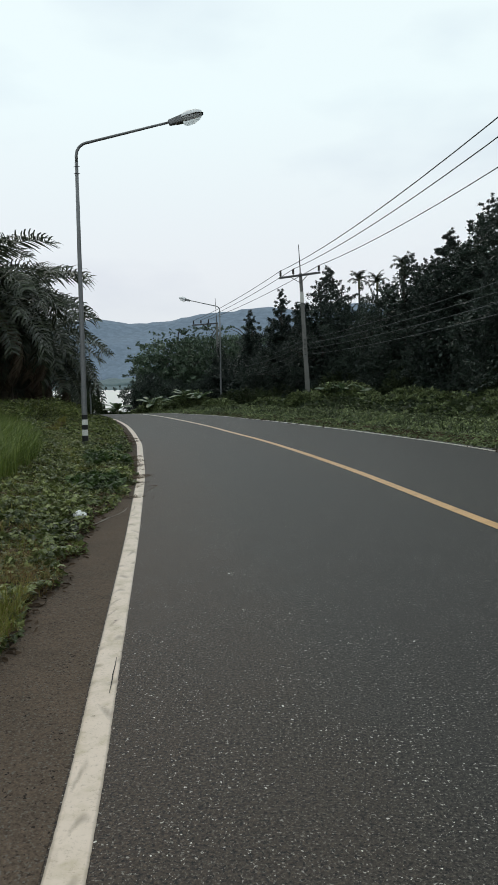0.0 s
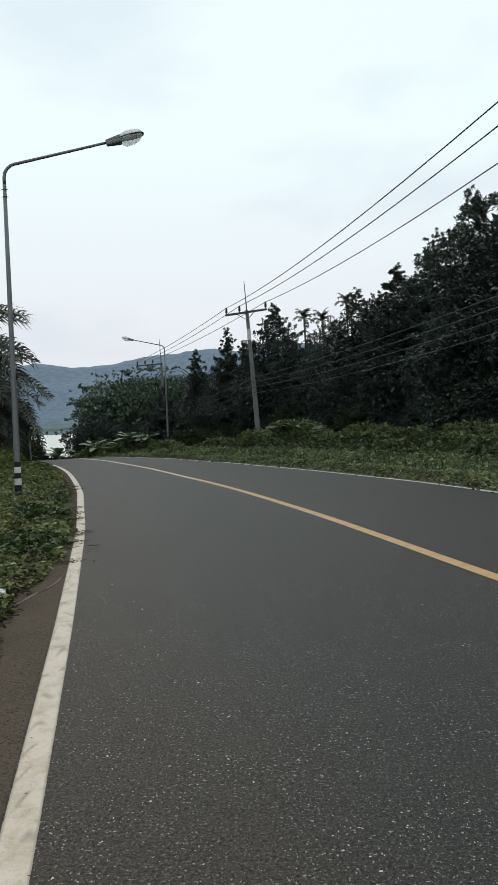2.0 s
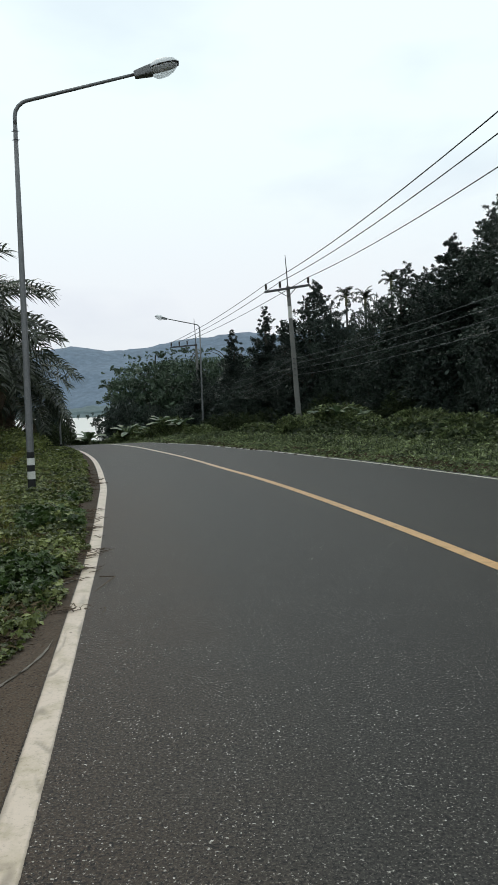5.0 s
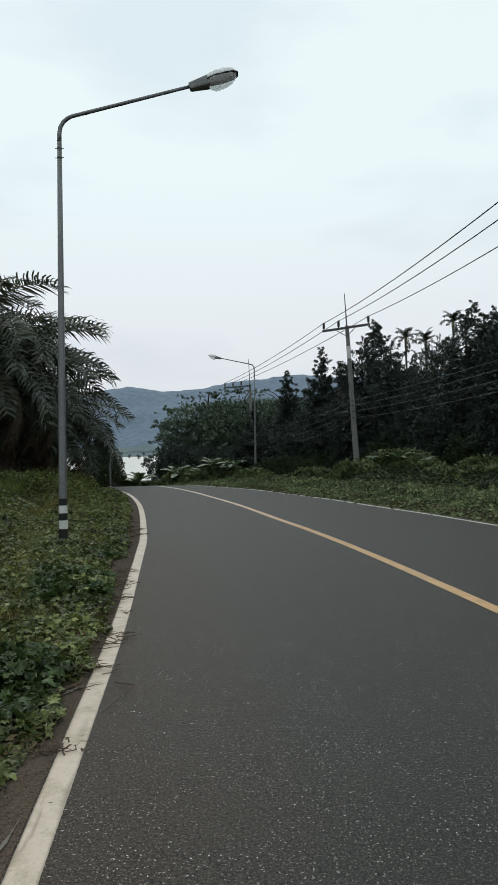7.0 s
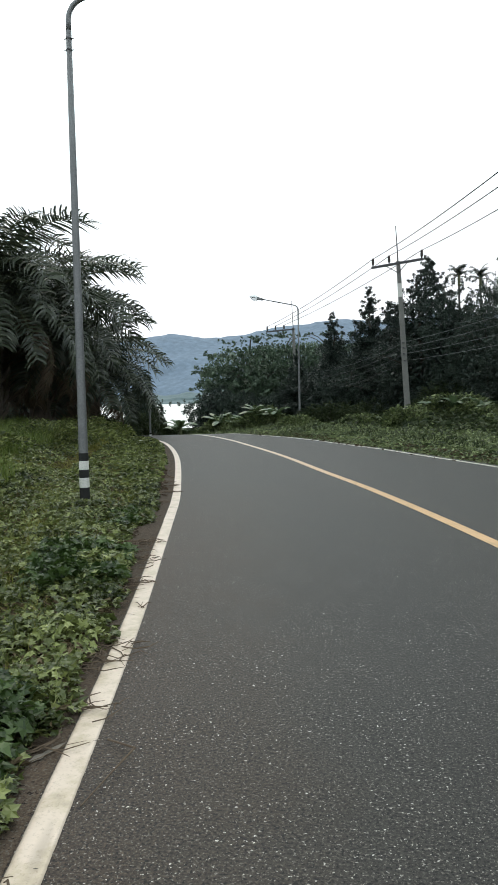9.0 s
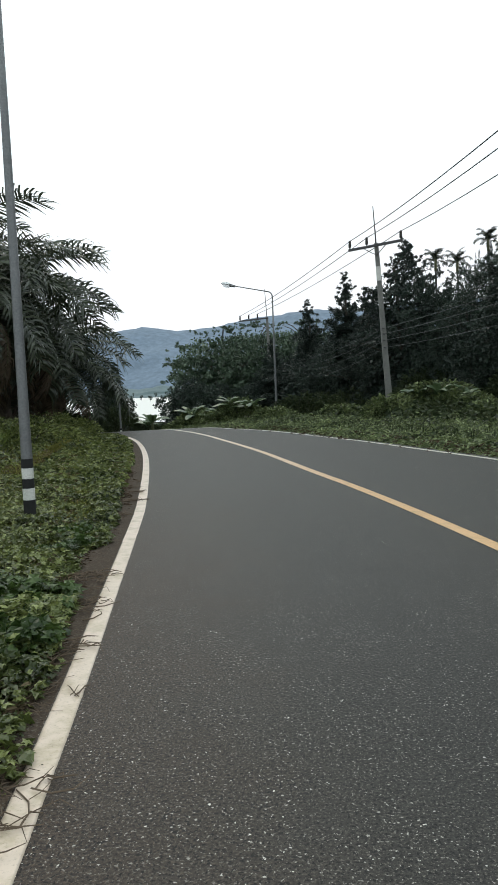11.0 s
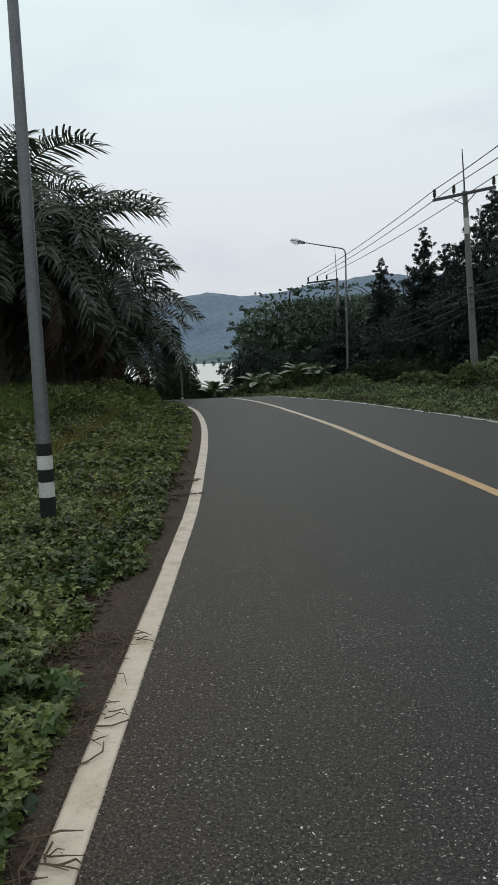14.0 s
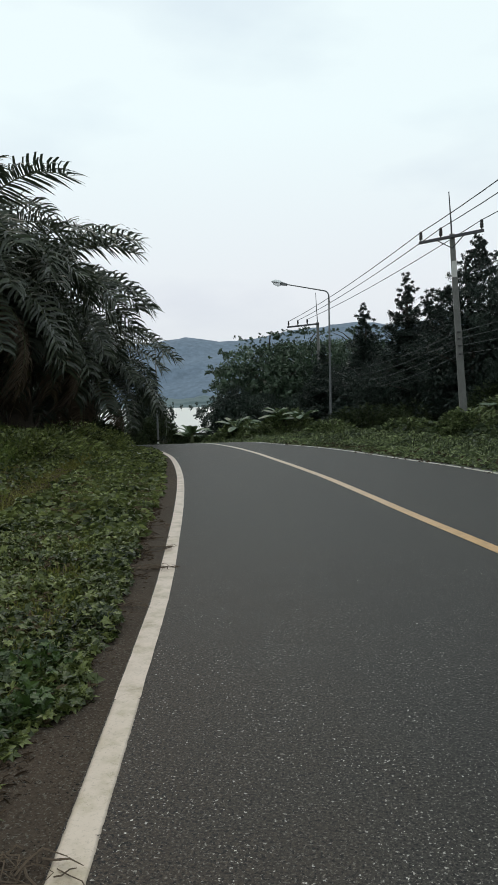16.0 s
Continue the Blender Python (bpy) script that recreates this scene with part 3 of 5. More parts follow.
for k, (pts, wide) in enumerate((([(-1.19, 6.2), (-1.15, 6.45), (-1.10, 6.75), (-1.03, 6.98)], 0.012), ([(-1.10, 6.72), (-1.06, 6.9), (-1.03, 7.2), (-1.05, 7.5)], 0.008),
                                 ([(-1.44, 8.9), (-1.39, 9.03), (-1.32, 9.18)], 0.016))):
    streak = spline(pts, 0.03)
    ragged = wide * np.sin(np.linspace(0.15, 3.0, len(streak))) * (1 + 0.6 * np.array([rl.uniform(-1, 1) for _ in streak]))
    strip("sand_streak", offset(streak, -ragged), offset(streak, ragged), M_SAND, 0.0118, 2, "pale sandy streak along the soil edge", "sand")

water = raw_object("water", [(-1500, 100, -2.0), (900, 100, -2.0), (900, 1250, -2.0), (-1500, 1250, -2.0)], [(0, 1, 2, 3)], M_WATER)
tagged(water, "pale grey lake reflecting the overcast sky", "lake", kind="structure")


def ridge(name, y, heights, material, label, depth=500, rough=0.05):
    """A far line of hills: its skyline is given as bearing-like steps of (x, height)."""
    xs = np.linspace(heights[0][0], heights[-1][0], 260)
    hs = np.interp(xs, [h[0] for h in heights], [h[1] for h in heights])
    k = np.hanning(9) / np.hanning(9).sum()
    hs = np.convolve(np.pad(hs, 4, mode="edge"), k, "valid")
    hs = hs * (1 + rough * wobble(xs, xs * 0, 0.02, 4) * 0.4 + rough * 0.35 * wobble(xs, xs * 0, 0.11, 7))
    verts, faces, rows = [], [], 14
    for j in range(rows):
        u = j / (rows - 1)
        for x, h in zip(xs, hs):
            verts.append((x, y + depth * u + 40 * float(wobble(x, u * 900, 0.008, 3)) * (1 - u), -7 + (h + 7) * (u ** 0.8) * (1 + 0.06 * float(wobble(x, u * 700, 0.012, 9)) * (1 - u))))
    n = len(xs)
    for j in range(rows - 1):
        for i in range(n - 1):
            a = j * n + i
            faces.append((a, a + 1, a + n + 1, a + n))
    for i, (x, h) in enumerate(zip(xs, hs)):
        verts.append((x, y + depth * 2, -7))
    base = rows * n
    for i in range(n - 1):
        a = (rows - 1) * n + i
        faces.append((a, a + 1, base + i + 1, base + i))
    ob = raw_object(name, verts, faces, material, None, True)
    return tagged(ob, label, "hill", kind="structure")


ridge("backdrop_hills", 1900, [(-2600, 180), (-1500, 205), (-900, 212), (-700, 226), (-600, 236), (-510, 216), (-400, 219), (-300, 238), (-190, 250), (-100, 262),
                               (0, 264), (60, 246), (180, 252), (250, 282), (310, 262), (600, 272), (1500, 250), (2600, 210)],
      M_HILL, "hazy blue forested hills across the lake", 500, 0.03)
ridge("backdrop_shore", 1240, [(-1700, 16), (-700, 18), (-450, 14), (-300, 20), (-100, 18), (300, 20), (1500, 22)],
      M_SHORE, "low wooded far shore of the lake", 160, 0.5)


# ---- street lamps ----
def street_lamp(m, label, arm_turn):
    t = thing("street_lamp", m, label, "street lamp", "street lamps along the road")
    bm = bmesh.new()
    tube(bm, [(0, 0, -0.25), (0, 0, 0.02), (0, 0, 2.5), (0, 0, 5.0), (0, 0, 6.74)], [0.072, 0.072, 0.059, 0.047, 0.039], 14)
    part("pole", bm, M_STEEL, t, smooth=True)
    d = Vector((math.cos(arm_turn), math.sin(arm_turn), 0))
    bm = bmesh.new()
    pts = [Vector((0, 0, 6.70)), Vector((0, 0, 6.89))]
    for a in (20, 40, 60, 74):
        r = 0.30
        pts.append(Vector((0, 0, 6.89)) + d * (r * (1 - math.cos(radians(a)))) + Vector((0, 0, r * math.sin(radians(a)))))
    end = pts[-1] + d * 2.02 + Vector((0, 0, 0.50))
    pts += [pts[-1].lerp(end, 0.5), end]
    tube(bm, pts, [0.038, 0.037, 0.036, 0.035, 0.034, 0.033, 0.030, 0.027], 12)
    part("arm", bm, M_STEEL, t, smooth=True)
    # lamp head, tilted up like the arm
    ax = (d + Vector((0, 0, 0.26))).normalized()
    side = ax.cross(Vector((0, 0, 1))).normalized()
    up = side.cross(ax)
    basis = Matrix((ax, side, up)).transposed()

    def head_part(name, sections, material, label="", sides=18, square=1.0):
        """A shell along the arm's axis: each section is distance, half width, depth below and height above."""
        b = bmesh.new()
        rings = []
        for s, w, below, above in sections:
            ring = []
            for k in range(sides):
                a = 2 * math.pi * (k + 0.5) / sides
                c, q = math.cos(a), math.sin(a)
                c, q = math.copysign(abs(c) ** square, c), math.copysign(abs(q) ** square, q)
                ring.append(b.verts.new(end + basis @ Vector((s, w * c, (above if q > 0 else below) * q))))
            rings.append(ring)
        for r, s in zip(rings, rings[1:]):
            for k in range(sides):
                b.faces.new((r[k], r[(k + 1) % sides], s[(k + 1) % sides], s[k]))
        b.faces.new(list(reversed(rings[0])))
        b.faces.new(rings[-1])
        bmesh.ops.recalc_face_normals(b, faces=b.faces)
        return part(name, b, material, t, label, square > 0.9)

    head_part("gear_housing", [(-0.03, 0.055, 0.065, 0.050), (0.0, 0.065, 0.075, 0.055), (0.29, 0.11, 0.095, 0.085), (0.31, 0.11, 0.09, 0.085)], M_GEAR, "", 16, 0.35)
    head_part("lamp_canopy", [(0.29, 0.12, 0.0, 0.075), (0.33, 0.15, 0.0, 0.12), (0.45, 0.175, 0.0, 0.155), (0.62, 0.175, 0.0, 0.150), (0.74, 0.145, 0.0, 0.12), (0.80, 0.09, 0.0, 0.07)], M_HOUSING)
    head_part("rim", [(0.28, 0.12, 0.010, 0.006), (0.33, 0.165, 0.010, 0.006), (0.46, 0.19, 0.010, 0.006), (0.64, 0.188, 0.010, 0.006), (0.76, 0.155, 0.010, 0.006), (0.83, 0.09, 0.010, 0.006)], M_STEEL_DARK, "dark rim between canopy and bowl")
    head_part("lens", [(0.29, 0.11, 0.06, 0.0), (0.32, 0.14, 0.14, 0.0), (0.40, 0.17, 0.185, 0.0), (0.56, 0.17, 0.175, 0.0), (0.70, 0.145, 0.125, 0.0), (0.79, 0.08, 0.045, 0.0)], M_GLASS, "clear prismatic glass bowl")
    for z in (6.46, 6.62):
        bm = bmesh.new()
        lathe(bm, [(0.039, z), (0.046, z + 0.003), (0.046, z + 0.02), (0.039, z + 0.023)], 12)
        tube(bm, [(-0.075, 0, z + 0.011), (0.075, 0, z + 0.011)], 0.006, 6)
        part("clamp", bm, M_STEEL_DARK, t)
    # painted warning bands at the foot
    levels = (-0.12, 0.20, 0.345, 0.463, 0.594, 0.71)
    for k, (z0, z1) in enumerate(zip(levels, levels[1:])):
        bm = bmesh.new()
        r0, r1 = 0.0745 - z0 * 0.005, 0.0745 - z1 * 0.005
        lathe(bm, [(r0 - 0.006, z0), (r0, z0 + 0.002), (r1, z1 - 0.002), (r1 - 0.006, z1)], 28)
        part("band", bm, M_BLACK if k % 2 == 0 else M_BANDWHITE, t, "black painted band" if k % 2 == 0 else "white painted band")
    return t


street_lamp(pose(-4.0, 16.2, 0.10), "tall galvanised street lamp with black and white foot on the grass", radians(6))
street_lamp(pose(-2.98, 43.8, 0.0) @ Matrix.Scale(0.90, 4), "galvanised street lamp behind creepers beside dark trees", radians(165))

street_lamp(pose(-13.0, 50.0, float(road_z(-13.0, 50.0)) - 0.1) @ Matrix.Scale(0.85, 4), "distant street lamp half hidden by palm fronds at the bend", radians(215))


# ---- power poles and wires ----
def insulator(parent, at):
    bm = bmesh.new()
    lathe(bm, [(0.025, 0), (0.025, 0.05), (0.066, 0.06), (0.070, 0.11), (0.056, 0.125), (0.056, 0.145), (0.068, 0.155), (0.068, 0.22), (0.052, 0.235),
               (0.052, 0.255), (0.062, 0.27), (0.058, 0.33), (0.03, 0.37)], 10, at)
    return part("insulator", bm, M_PORCELAIN, parent, "", True)


def power_pole(m, label, height, arm_from, arm_to, pins, yaw, rod=1.65, lean=(0, 0), plate=False, clamps=(4.3, 4.0, 3.75, 3.4)):
    t = thing("power_pole", m, label, "power pole", "power poles along the road")
    bm = bmesh.new()
    w0, w1 = 0.15, 0.09
    lower = [bm.verts.new((sx * w0, sy * w0, -0.4)) for sx, sy in ((-1, -1), (1, -1), (1, 1), (-1, 1))]
    upper = [bm.verts.new((sx * w1 + lean[0], sy * w1 + lean[1], height)) for sx, sy in ((-1, -1), (1, -1), (1, 1), (-1, 1))]
    for k in range(4):
        bm.faces.new((lower[k], lower[(k + 1) % 4], upper[(k + 1) % 4], upper[k]))
    bm.faces.new(upper)
    bm.faces.new(list(reversed(lower)))
    bmesh.ops.bevel(bm, geom=[e for e in bm.edges if abs(e.verts[0].co.z - e.verts[1].co.z) > 1], offset=0.02, segments=1, affect="EDGES")
    part("pole", bm, M_CONCRETE, t, "weathered square concrete pole")
    top = Vector((lean[0], lean[1], height))
    axis = Vector((math.cos(yaw), math.sin(yaw), 0.045)).normalized()
    turn = axis.to_track_quat("X", "Z").to_matrix()
    mid = top + axis * (0.5 * (arm_from + arm_to)) + Vector((0, -0.14, -0.12))
    bm = bmesh.new()
    box(bm, (arm_to - arm_from, 0.10, 0.11), mid, 0.008, turn)
    part("crossarm", bm, M_STEEL_DARK, t, "dark steel crossarm")
    spots = []
    for p in pins:
        at = top + axis * p + Vector((0, -0.14, -0.06))
        insulator(t, at)
        spots.append(m @ (at + Vector((0, 0, 0.34))))
    for s in ((-0.62, 0.45) if arm_to > 0.5 else (-1.25,)):
        bm = bmesh.new()
        tube(bm, [top + axis * s + Vector((0, -0.14, -0.15)), top + Vector((0, -0.10, -0.55 if arm_to > 0.5 else -1.0))], 0.02, 6)
        part("brace", bm, M_STEEL_DARK, t)
    bm = bmesh.new()
    tube(bm, [top + Vector((0, 0, -0.5)), top + Vector((-0.02, 0, 0.3)), top + Vector((-0.10, 0, rod))], [0.035, 0.032, 0.018], 7)
    part("earth_rod", bm, M_STEEL_DARK, t)
    if plate:
        bm = bmesh.new()
        f = 1 - 1.15 / height
        box(bm, (0.20, 0.012, 0.62), (lean[0] * f, -0.12 + lean[1] * f, height - 1.35), 0.004)
        part("wrap", bm, M_BANDWHITE, t, "pale sheet wrapped round the pole")
    hooks = []
    for z in clamps:
        f = z / height
        at = Vector((lean[0] * f - 0.02, lean[1] * f - 0.14, z))
        bm = bmesh.new()
        box(bm, (0.10, 0.16, 0.05), at + Vector((0, 0.03, 0)), 0.006)
        part("cable_clamp", bm, M_STEEL_DARK, t)
        hooks.append(m @ (at + Vector((0, -0.05, 0))))
    return spots, hooks


pins1, hooks1 = power_pole(pose(2.43, 40.4, 0.12), "leaning concrete power pole rising from leafy bushes", 7.72, -1.32, 1.20, (-1.25, -0.45, 1.12), radians(-24), 1.62, (-0.45, 0.0), True, (3.95, 3.7, 3.42, 3.1))
pins2, hooks2 = power_pole(pose(-4.75, 63.0, -0.6), "far concrete power pole among tree crowns", 7.8, -2.25, 0.12, (-2.15, -1.45, -0.75), radians(-10), 2.1, (-0.15, 0.0))
pins0, hooks0 = power_pole(pose(11.6, -2.0, 0.2), "concrete power pole on the far verge", 9.1, -1.34, 1.26, (-1.27, -0.45, 1.18), radians(-18), 1.65, (0.0, 0.0), False, (5.2, 5.0, 4.8, 4.6))


def wire(a, b, sag, radius, material, name, label, category):
    bm = bmesh.new()
    pts = []
    for k in range(21):
        u = k / 20
        p = Vector(a).lerp(Vector(b), u)
        p.z -= sag * 4 * u * (1 - u)
        pts.append(p)
    tube(bm, pts, radius, 6)
    ob = mesh_object(name, bm, material, None, True)
    return tagged(ob, label, category, "wires between the power poles")


for a, b in zip(pins0, pins1):
    wire(a, b, 1.0, 0.017, M_WIRE, "power_line", "thin grey overhead power line on insulators", "power line")
for a, b in zip(pins1, pins2):
    wire(a, b, 0.2, 0.017, M_WIRE, "power_line", "thin grey overhead power line on insulators", "power line")
for k, (a, b) in enumerate(zip(hooks0, hooks1)):
    wire(a, b, 0.50 + 0.05 * k, 0.009, M_CABLE, "communication_cable", "slack grey cable below the power lines", "cable")
for k, (a, b) in enumerate(zip(hooks1, hooks2)):
    wire(a, b, 0.5 + 0.1 * k, 0.009, M_CABLE, "communication_cable", "slack grey cable below the power lines", "cable")


# ---- foliage ----
def leaf_cloud(rng, pos, direction, length, width, fold=0.25, droop=0.15):
    """Folded rounded leaves: six points each, two halves meeting at the midrib. Arrays of positions and directions."""
    n = len(pos)
    d = direction / np.linalg.norm(direction, axis=1)[:, None]
    r = rng.normal(size=(n, 3))
    s = np.cross(d, r)
    s /= np.linalg.norm(s, axis=1)[:, None] + 1e-9
    u = np.cross(s, d)
    u *= np.where(u[:, 2:3] < 0, -1, 1)
    L, W = np.asarray(length).reshape(-1, 1), np.asarray(width).reshape(-1, 1)
    base = pos
    low, high = pos + d * L * 0.26 + u * W * fold, pos + d * L * 0.68 + u * (W * fold - L * droop * 0.4)
    tip = pos + d * L - u * L * droop
    verts = np.stack([base, low + s * W * 0.5, high + s * W * 0.36, tip, high - s * W * 0.36, low - s * W * 0.5], 1).reshape(-1, 3)
    k = (np.arange(n) * 6)[:, None]
    faces = np.concatenate([k + np.array([[0, 1, 2, 3]]), k + np.array([[0, 3, 4, 5]])], 1).reshape(-1, 4)
    return verts, faces


def diamonds(rng, pos, direction, length, width, flat=0.0):
    """Simple two-triangle leaves for what stays far off."""
    n = len(pos)
    d = direction / (np.linalg.norm(direction, axis=1)[:, None] + 1e-9)
    r = rng.normal(size=(n, 3))
    r[:, 2] *= 1 - flat
    s = np.cross(d, r)
    s /= np.linalg.norm(s, axis=1)[:, None] + 1e-9
    bend = np.cross(s, d)
    L, W = np.asarray(length).reshape(-1, 1), np.asarray(width).reshape(-1, 1)
    verts = np.stack([pos, pos + d * L * 0.5 + s * W * 0.5, pos + d * L + bend * L * 0.12, pos + d * L * 0.5 - s * W * 0.5], 1).reshape(-1, 3)
    k = (np.arange(n) * 4)[:, None]
    faces = np.concatenate([k + np.array([[0, 1, 3]]), k + np.array([[1, 2, 3]])], 1).reshape(-1, 3)
    return verts, faces


def crown_points(rng, shape, height, width, base, clumps):
    """Clump centres gathered round limbs, so that the crown's outline is uneven."""
    def profile(u):
        if shape == "cone":
            return (1 - u) ** 1.05 * (0.7 + 0.3 * min(1, u * 5)) * (0.86 + 0.14 * math.cos(26 * u)) + 0.004
        if shape == "ovoid":
            return (1 - u ** 3.0) ** 0.9 * min(1.0, 0.6 + 2.0 * u) * (0.90 + 0.10 * math.cos(17 * u)) + 0.01
        if shape == "umbrella":
            return (1.0 if u > 0.35 else 0.45 + u) * (math.sqrt(max(0, 1 - ((u - 0.55) / 0.46) ** 2)) if u > 0.55 else 1)
        return math.sqrt(max(0, 1 - (2 * u - 1) ** 2)) * 0.95 + 0.05
    lobes = []
    for k in range(46):
        u = (k + rng.random()) / 46
        u = u ** 1.35 if shape == "cone" else u
        a = k * 2.399 + rng.normal(0, 0.4)
        r = 0.5 * width * profile(u) * rng.uniform(0.52, 0.95 if shape == "umbrella" else 1.10)
        lobes.append((r * math.cos(a), r * math.sin(a), base + u * (height - base), 0.06 * width * (0.25 + profile(u))))
    out = []
    while len(out) < clumps:
        if rng.random() < 0.68:
            x, y, z, s = lobes[rng.integers(len(lobes))]
            out.append((x + rng.normal(0, s), y + rng.normal(0, s), z + rng.normal(0, s * 0.7)))
        else:
            u, a = rng.random(), rng.random() * 2 * math.pi
            u = 1 - math.sqrt(u) if shape == "cone" else u
            r = width * 0.42 * profile(u) * math.sqrt(rng.random())
            out.append((r * math.cos(a), r * math.sin(a), base + u * (height - base)))
    if shape in ("cone", "ovoid"):
        leaders = 26 if shape == "cone" else 9
        for k in range(leaders):
            u, a = 0.84 + 0.20 * k / leaders, k * 2.399
            r = width * 0.75 * (1.06 - u) * rng.uniform(0.2, 1.0)
            out.append((r * math.cos(a), r * math.sin(a), base + u * (height - base)))
    inner = []
    for k in range(9 * clumps):
        u, a = rng.random() * 0.93, rng.random() * 2 * math.pi
        u = 0.9 * (1 - math.sqrt(1 - u)) if shape == "cone" else u
        r = width * 0.41 * profile(u) * math.sqrt(rng.random())
        inner.append((r * math.cos(a), r * math.sin(a), base + u * (height - base)))
    return np.array(out), np.array(inner)


def tree(seed, shape, height, width, base, clumps, per, leaf, material, label, name="tree", spread=0.55, m=None, bark=None, layered=False):
    rng = np.random.default_rng(seed)
    t = thing(name, m or pose(0, 0, 0), label, "tree", "trees beside the road")
    cl, inner = crown_points(rng, shape, height, width, base, clumps)
    if layered:
        cl[:, 2] = base + np.round((cl[:, 2] - base) / (height - base) * 6) / 6 * (height - base) + rng.normal(0, 0.12, len(cl))
    bm = bmesh.new()
    tr = max(0.07, height * 0.016)
    lx, ly = rng.normal(0, 0.15, 2)
    trunk_top = height * 0.88
    tube(bm, [(0, 0, -0.5), (0.2 * lx, 0.2 * ly, height * 0.25), (0.7 * lx, 0.7 * ly, height * 0.55), (lx, ly, trunk_top)], [tr * 1.3, tr, tr * 0.7, tr * 0.2], 8)
    for c in cl[rng.choice(len(cl), min(16, len(cl)), replace=False)]:
        z0 = max(base * 0.7, c[2] - 0.3 * np.hypot(c[0], c[1]) - 0.4)
        f = min(1, z0 / trunk_top)
        p0 = Vector((lx * f, ly * f, z0))
        c = Vector(c)
        tube(bm, [p0, p0.lerp(c, 0.5) + Vector((0, 0, 0.15)), c], [tr * 0.45, tr * 0.28, tr * 0.1], 5)
    part("trunk", bm, bark or M_BARK, t, "", True)
    # every clump is a leafy spray that grows outwards and droops
    mid = np.array([0, 0, base + 0.3 * (height - base)])
    out = cl - mid
    out /= np.linalg.norm(out, axis=1)[:, None] + 1e-9
    way = out * 0.8 + rng.normal(0, 0.5, cl.shape) + np.array([0, 0, 0.30])
    way /= np.linalg.norm(way, axis=1)[:, None]
    reach = spread * (rng.uniform(0.7, 1.6, len(cl)) if layered else 0.55 + 2.3 * rng.random(len(cl)) ** 2.2) * np.clip((height - cl[:, 2]) / ((0.55 if shape == "cone" else 0.42) * height), 0.10 if shape in ("cone", "ovoid") else 0.45, 1)
    centres, ways, reach = np.repeat(cl, per, axis=0), np.repeat(way, per, axis=0), np.repeat(reach, per)
    u = rng.random(len(centres))
    pos = centres + ways * (u * reach)[:, None] + rng.normal(0, 0.11, centres.shape) * ((1.25 - u) * np.clip((height - centres[:, 2]) / (0.35 * height), 0.3, 1))[:, None]
    pos[:, 2] -= (0.10 if layered else 0.28) * u * u * reach
    if layered:
        pos[:, 2] = centres[:, 2] + 0.45 * (pos[:, 2] - centres[:, 2])
    direction = ways * 0.8 + rng.normal(0, 0.55, pos.shape) + np.array([0, 0, -0.35])
    size = leaf * rng.uniform(0.6, 1.35, len(pos)) * np.clip(0.55 + (height - pos[:, 2]) / (0.6 * height), 0.55, 1)
    pos = np.concatenate([pos, inner])
    direction = np.concatenate([direction, rng.normal(0, 1, inner.shape) + np.array([0, 0, -0.6])])
    size = np.concatenate([size, leaf * rng.uniform(2.0, 3.6, len(inner)) * np.clip(0.35 + (height - inner[:, 2]) / (0.5 * height), 0.35, 1)])
    v, f = diamonds(rng, pos, direction, size, size * 0.42)
    raw_object("crown", v, f, material, t)
    return t


def scaled(x, y, z, s, turn, sz=None):
    return pose(x, y, z, 0, 0, turn) @ Matrix.Diagonal((s, s, sz or s, 1))


FORMS = {"full": (9.5, 5.6), "cone": (8.0, 5.0), "slim": (8.6, 4.6), "low": (6.0, 6.2)}
ORCHARD = [
    ("full", 12.2, 33.0, 11.6, 7.2), ("full", 14.0, 28.4, 9.9, 8.0), ("full", 17.0, 23.4, 11.0, 7.6), ("full", 20.4, 18.4, 12.0, 8.0), ("slim", 9.8, 37.4, 9.2, 5.8),
    ("slim", 9.9, 42.6, 7.8, 5.0), ("cone", 6.4, 48.6, 7.6, 5.8), ("slim", 4.0, 47.9, 9.3, 4.8), ("low", 5.3, 46.6, 6.8, 4.6), ("full", 11.6, 36.4, 8.6, 6.0), ("full", 13.2, 31.0, 8.6, 6.6), ("low", 7.4, 45.6, 6.6, 5.0), ("slim", 2.5, 50.6, 6.6, 4.6), ("cone", 0.85, 53.2, 9.8, 6.6), ("cone", -1.6, 55.8, 8.7, 6.4), ("cone", 2.2, 54.6, 8.8, 6.4),
    ("cone", -4.2, 58.0, 6.6, 5.4), ("low", 10.8, 32.4, 5.8, 5.4), ("low", 12.8, 27.4, 6.0, 5.6), ("low", 15.0, 22.2, 6.2, 5.8), ("low", 9.0, 38.6, 5.2, 5.0),
    ("low", 6.6, 43.6, 5.0, 5.2), ("low", 3.0, 49.4, 4.8, 5.4), ("low", -0.6, 52.0, 4.4, 5.0), ("full", 15.8, 37.0, 9.8, 7.0), ("slim", 12.8, 42.0, 8.4, 5.6),
    ("cone", 11.6, 49.0, 8.0, 6.0), ("low", 8.2, 52.5, 6.0, 6.6), ("low", 5.0, 54.0, 5.8, 6.4), ("full", 19.0, 30.5, 11.2, 7.8), ("full", 23.2, 22.5, 12.0, 8.4),
    ("slim", 12.4, 55.5, 8.0, 6.0), ("low", 1.8, 57.0, 5.4, 6.4), ("low", -2.8, 60.5, 4.8, 6.4), ("low", 17.8, 17.6, 6.2, 6.2), ("full", 8.4, 41.6, 7.2, 5.4)]
